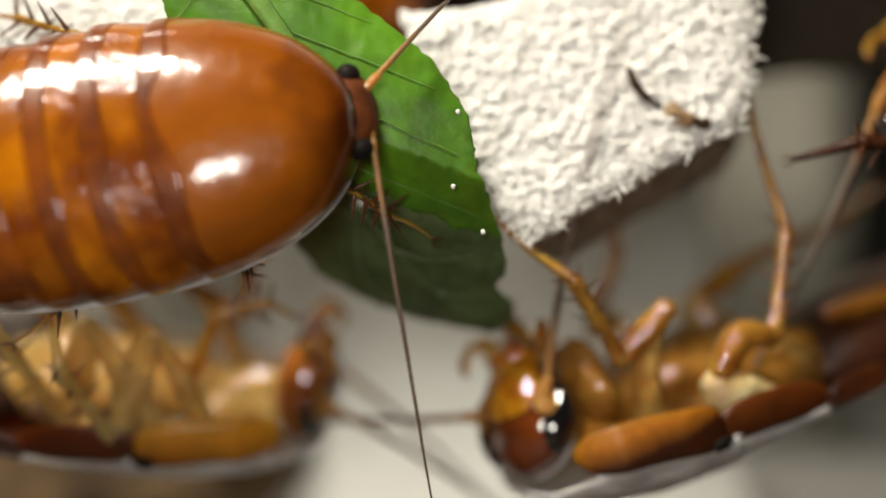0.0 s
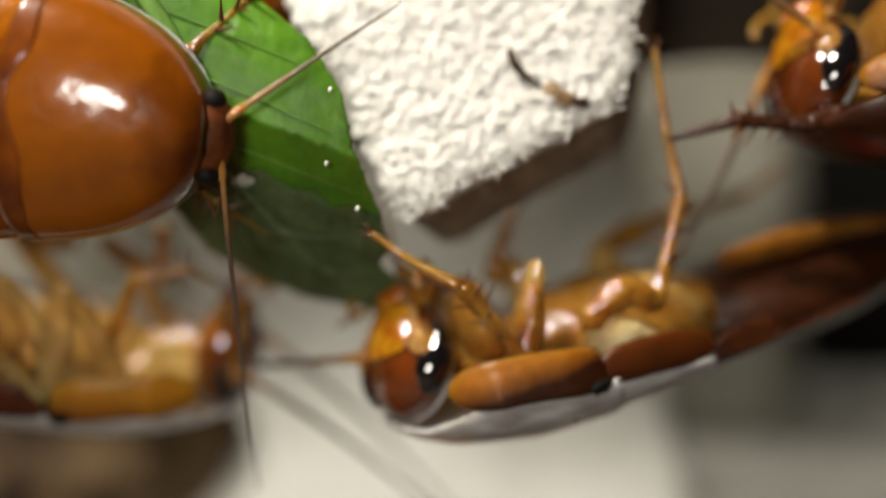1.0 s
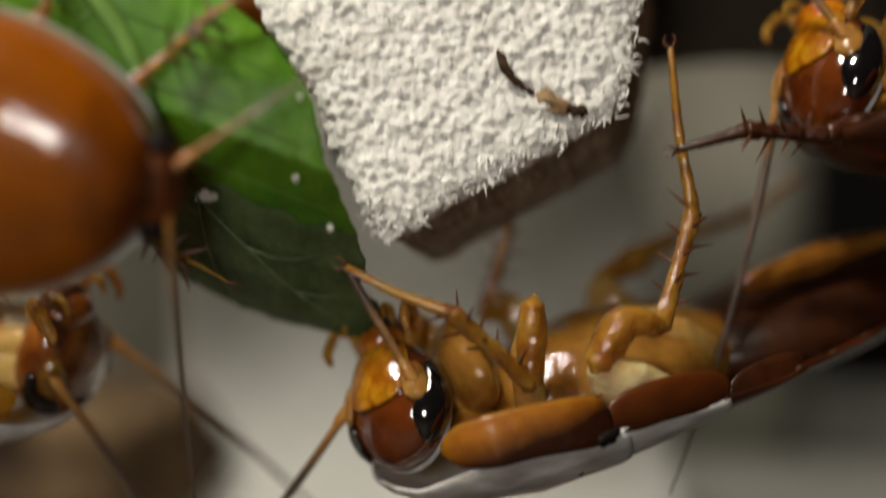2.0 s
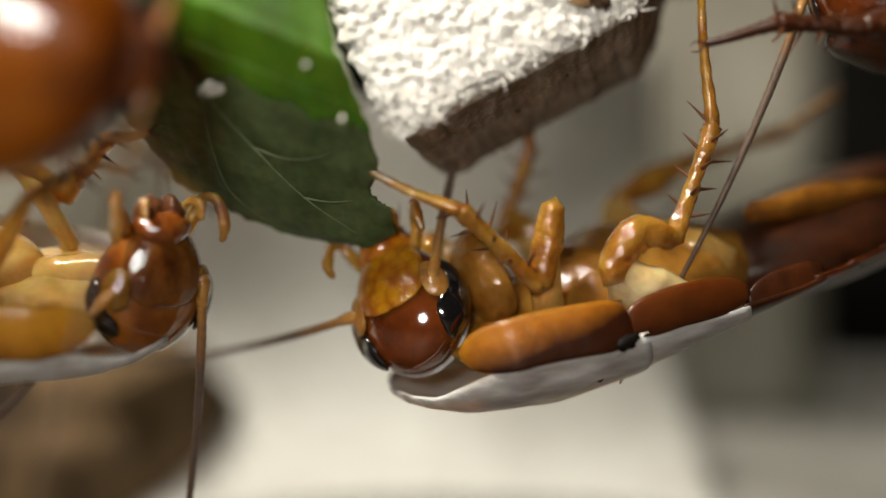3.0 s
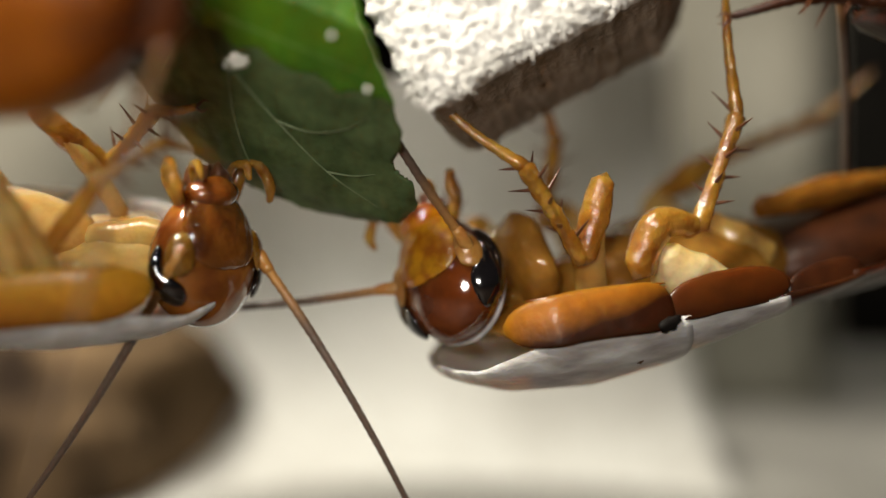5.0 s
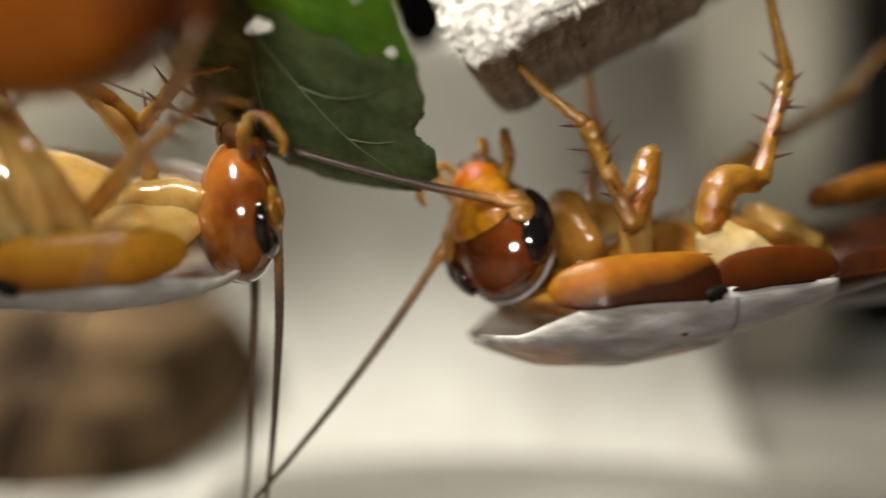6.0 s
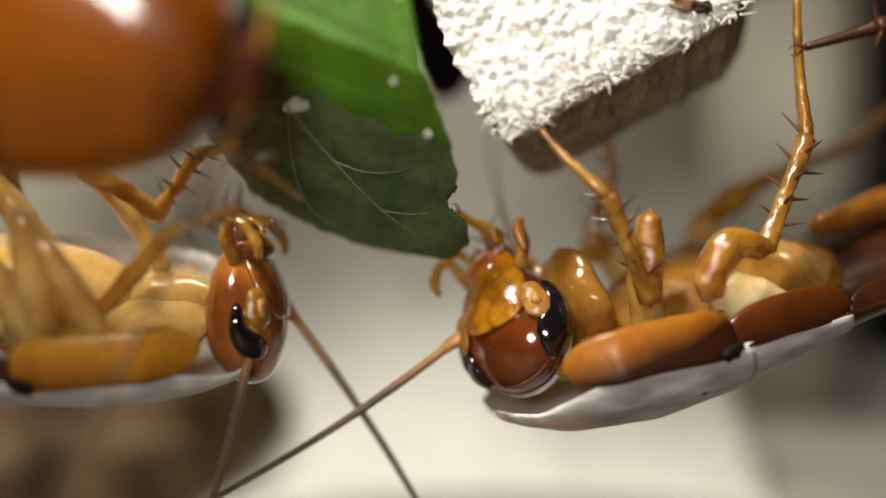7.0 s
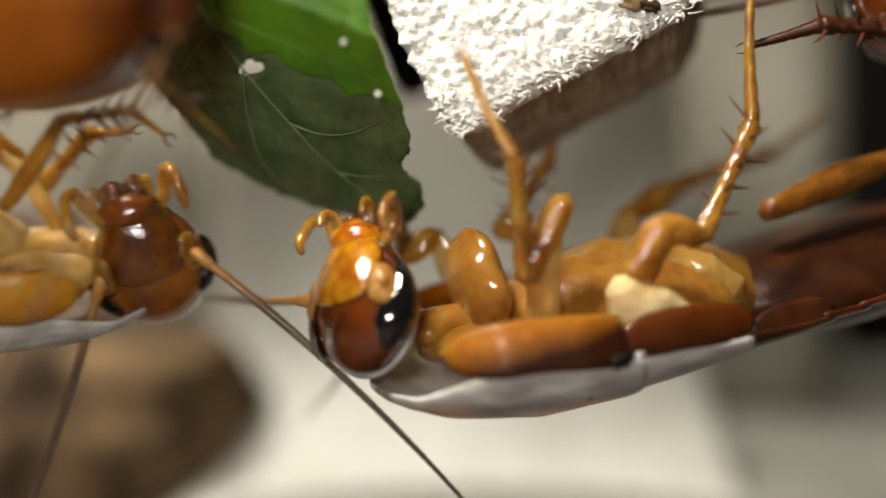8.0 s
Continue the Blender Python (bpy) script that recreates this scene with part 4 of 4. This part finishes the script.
def motions():
    animate(main_roach, main_head, (main_ant_a, main_ant_b), FLIP_Y,
            [(0, 930, 756, 3.3, -11.2, 18, 10), (0.5, 943, 736, 2.6, -10, 18, 10), (0.8, 794, 616, 2.2, -9, 18, 10), (1, 722, 643, 2.0, -8, 18, 10), (1.2, 706, 734, 2.2, -9, 18, 10), (1.5, 700, 785, 2.7, -9.8, 18, 10),
             (1.8, 714, 794, 2.4, -9.9, 18, 10), (2, 703, 735, 2.3, -9.9, 18, 10), (2.2, 731, 651, 2.6, -9.9, 18, 10), (3.3, 736, 554, 4.2, -10.2, 18, 10), (3.5, 699, 539, 4.4, -10.2, 18, 10), (4, 851, 525, 4.4, -9.8, 18, 10),
             (4.5, 837, 555, 4.4, -9.5, 18, 10), (5.8, 790, 531, 4.2, -4.5, 18, 1.0), (6, 886, 489, 4.2, -4.5, 18, 0), (6.2, 944, 499, 4.2, -6.5, 18, 0.8), (6.5, 947, 574, 4.2, -9, 18, 2), (7, 904, 613, 2.9, -11.5, 18, 6),
             (7.5, 895, 519, 2.9, -8, 18, 9), (7.75, 812, 546, 1.8, -6.3, 18, 9), (8, 712, 572, 0.8, -4.2, 18, 9)],
            [(0, -28, 18, 30, -0.2, -0.2), (1, -24, 18, 30, -0.1, 0), (1.5, -25, 18, 29, -0.1, -0.2), (2, -32, 12, 33, -0.2, -0.2), (3.5, -54, 0, 35, 0.1, -0.6), (4.5, -42, 2, 36, 0.2, -0.6), (5.8, -41, -1, 28, -0.1, -1.2), (6, -41, -1, 28, -0.1, -1.2),
             (6.5, -43, -4, 28, -0.2, -0.8), (7, -38, 8, 32, -0.3, -0.4), (7.5, -46, -4, 34, 0.1, -0.1), (8, -30, 14, 26, 1.15, -0.6)],
            [[(0, 85, -10), (0.5, 168, -15), (0.8, 165, 0), (1, 112, 40), (1.2, 95, 20), (1.4, 150, 0), (1.6, 140, 0), (2, 123, 0), (3.5, 70, 45), (4, 80, 40), (4.5, 114, -25), (5.8, 150, 0), (6, 170, 0), (6.5, 120, 60), (7, 110, 60), (7.25, 20, 50), (7.5, 305, 50), (8, 250, 60)],
             [(0, 190, 30), (1, 190, 30), (2, 237, 10), (3.5, 185, 45), (4, 258, 20), (4.5, 188, 10), (5.8, 225, 0), (6, 238, 0), (6.5, 218, 0), (7, 218, 0), (7.5, 265, 30), (8, 185, 45)]],
            main_legs, 4.5,
            [(0, 4, [(0, 1100, 640, 905, 420), (0.5, 1110, 690, 890, 545), (1, 930, 640, 690, 440), (1.5, 910, 735, 650, 560), (2, 940, 680, 640, 490), (2.2, 970, 590, 670, 400), (3.3, 955, 480, 650, 270), (3.5, 920, 480, 600, 255), (4, 1130, 450, 965, 135),
                     (4.5, 1045, 470, 800, 200), (5.8, 1040, 450, 800, 170), (6, 1120, 400, 900, 100), (6.2, 1195, 425, 960, 130), (6.5, 1180, 490, 945, 180), (7, 1150, 530, 940, 210), (7.5, 1130, 465, 950, 190), (8, 930, 490, 850, 205)]),
             (1, 3, [(0, 1370, 600, 1390, 420), (1, 1160, 540, 1200, 370), (1.5, 1140, 640, 1175, 450), (2, 1170, 580, 1225, 380), (2.2, 1220, 495, 1280, 270), (3.3, 1185, 400, 1270, 165), (3.5, 1140, 385, 1210, 150), (4, 1235, 425, 1325, 170),
                     (4.5, 1250, 425, 1325, 190), (5.8, 1236, 390, 1320, 160), (6, 1345, 320, 1400, 100), (6.2, 1390, 360, 1460, 140), (6.5, 1380, 390, 1450, 180), (7, 1355, 440, 1440, 210), (7.5, 1355, 420, 1440, 200), (8, 1242, 420, 1335, 210)]),
             (2, 3, [(0, 1690, 510, 1980, 470), (1, 1510, 400, 1840, 360), (1.5, 1520, 490, 1840, 450), (2, 1560, 425, 1880, 380), (2.2, 1580, 345, 1900, 310), (3.5, 1540, 320, 1880, 300), (4.5, 1600, 325, 1920, 300), (5.8, 1580, 340, 1900, 320),
                     (6, 1670, 300, 1980, 280), (6.5, 1690, 290, 1980, 240), (7, 1680, 330, 1980, 280), (7.5, 1670, 270, 1980, 200), (8, 1600, 275, 1900, 170)])])
    animate(left_roach, left_head, (left_ant_a, left_ant_b), FLIP_X,
            [(0, 540, 675, 7, 4, 0, 26), (0.5, 560, 645, 7, 4, 0, 26), (1, 400, 605, 7, 4, 0, 26), (1.5, 370, 695, 7, 4, 0, 26), (1.8, 160, 710, 5, 4, 0, 26), (2, 105, 605, 4, 4, 0, 26), (2.2, 95, 503, 3, 4, 0, 26), (3.3, 283, 460, 2, 3, -4, 26), (3.5, 208, 430, 2, 3, -4, 26),
             (4, 313, 420, 2, 1, -4, 26), (4.5, 348, 420, 2, 0, -4, 26), (5.8, 340, 410, 2, 0, -4, 29), (6, 398, 340, 2, 0, -4, 29), (6.5, 408, 440, 2, 0, -4, 29), (7, 418, 508, 2, 0, -4, 27), (7.5, 433, 458, 2, 0, -4, 26), (8, 218, 425, 2, 0, -4, 24)],
            [(0, 0, 0, 0, 0, 0.4), (2, 20, 0, 0, 0, 0.8), (3.3, 55, -6, -16, 0.2, 0.8), (3.5, 58, -8, -15, 0.2, 0.7), (4, 42, 3, -22, 0.2, 1.1), (4.7, 38, 3, -24, 0.2, 1.2), (5.8, 0, 12, -24, 0.3, 1.3), (6, -32, 8, -20, 0.3, 1.0), (6.2, -45, 5, -15, 0.3, 0.8), (6.5, -48, 5, -15, 0.3, 0.8), (7, -4, 13, -25, 0.2, 1.3), (7.5, 8, 9, -24, 0.7, 1.2), (7.75, 42, 11, -12, 0.8, 1.0), (8, 72, 13, 0, 0.9, 0.9)],
            [[(0, 320, 20), (2, 320, 20), (3.5, 250, 10), (4, 300, 0), (4.5, 307, 0), (5.8, 290, 0), (6, 272, 10), (6.5, 287, 0), (7, 308, 0), (7.5, 318, 0), (8, 323, 0)],
             [(0, 330, 20), (2, 300, 20), (3.5, 212, -10), (4, 245, 0), (4.5, 240, 10), (5.8, 259, 0), (6, 270, 20), (7, 259, 0), (8, 256, 0)]],
            left_legs, 4.5,
            [(0, 4, [(0, 380, 560, 620, 560), (1.5, 230, 600, 440, 600), (2.2, -40, 400, 160, 350), (3.3, 70, 330, 240, 285), (3.5, 60, 285, 200, 255), (4, 190, 320, 330, 262), (4.5, 180, 322, 345, 285), (5.8, 200, 332, 345, 280), (6, 270, 250, 400, 200),
                     (6.5, 312, 325, 450, 330), (7, 300, 412, 500, 395), (7.5, 320, 352, 500, 310), (8, 110, 212, 300, 240)])])
    animate(right_roach, right_head, (right_ant_a, right_ant_b), FLIP_Y,
            [(t, *shown(t, seen(1.5, 1425, 238, 2)), 2, 0, 0) for t in (0, 0.5, 1, 1.5, 2.2, 4.5, 8)],
            [(0, -24, 10, 25, 0, 0), (8, -24, 10, 25, 0, 0)],
            [[(0, 120, -10), (0.5, 165, 0), (1, 150, -10), (1.5, 130, 0), (8, 130, 0)], [(0, 250, 0), (1.5, 247, 0), (2, 262, 0), (3.3, 250, 0), (4, 288, 20), (4.5, 292, 20), (5.8, 250, 60), (6.5, 130, 30), (7.25, 150, 20), (7.5, 210, -5), (8, 195, 0)]])
    rows = [(0, 618, 205, -11, -10, -3.5), (0.5, 590, 185, -9, -10, -3.5), (0.8, 425, 175, 0, 0, -3.5), (1, 365, 240, 8, 10, -3.2), (1.2, 355, 370, 10, 14, -3), (1.5, 325, 420, 9, 16, -3), (1.8, 290, 390, 9, 16, -3.5), (2, 268, 325, 9, 14, -4), (2.2, 283, 215, 10, 12, -4.5), (3.3, 218, 60, 12, 6, -6), (3.5, 165, 45, 12, 6, -6),
            (4, 335, 45, 14, 6, -6), (4.5, 315, 35, 15, 6, -6), (5.8, 225, 10, 16, 6, -6), (6, 335, -25, 16, 6, -6), (6.2, 400, 0, 15, 6, -6), (6.5, 390, 40, 14, 9, -6), (7, 410, 125, 15, 15, -6), (7.5, 420, 70, 14, 11, -6), (8, 290, -10, 13, 6, -6)]
    walk(nymph_thing, [(t, mmpose(seen(t, px, py, y), Matrix.Rotation(radians(a), 3, "Y") @ FACE_ON @ Matrix.Rotation(radians(b), 3, "X"))) for t, px, py, a, b, y in rows])
    for k, (feeler, angs) in enumerate(((nymph_ant_a, ((0, 42), (2, 42), (3.3, 85), (8, 85))), (nymph_ant_b, ((0, -92), (1.5, -80), (3.3, -96), (4.5, -92), (5.8, -96), (6.5, -100), (8, -104))))):
        walk(feeler, [(t, Matrix.Translation(Vector((0.6, (1, -1)[k] * 0.6, 0.3)) * MM) @ pose(0, 0, 0, 0, -8 if t > 3 else 10, ang)) for t, ang in angs])
    far = [(0, 1205, 1100, 24, 0), (7.2, 1205, 1000, 24, 0), (7.4, 1150, 790, 27, 0), (7.6, 1140, 775, 27, 0), (7.8, 1150, 770, 27, 0), (8, 1150, 1020, 27, 0)]
    walk(far_nymph, [(t, mmpose(seen(t, px, py, y), Matrix.Rotation(math.pi, 3, "Y") @ FACE_ON)) for t, px, py, y, _ in far])
    walk(leaf, [(t, mmpose((x, 0, z))) for t, x, z in ((0, 0, 0), (4.7, 0, 0), (5.8, -0.8, -0.3), (7.0, -0.85, -0.4), (7.5, -0.95, 0.5), (8, -0.9, 0.7))])


motions()
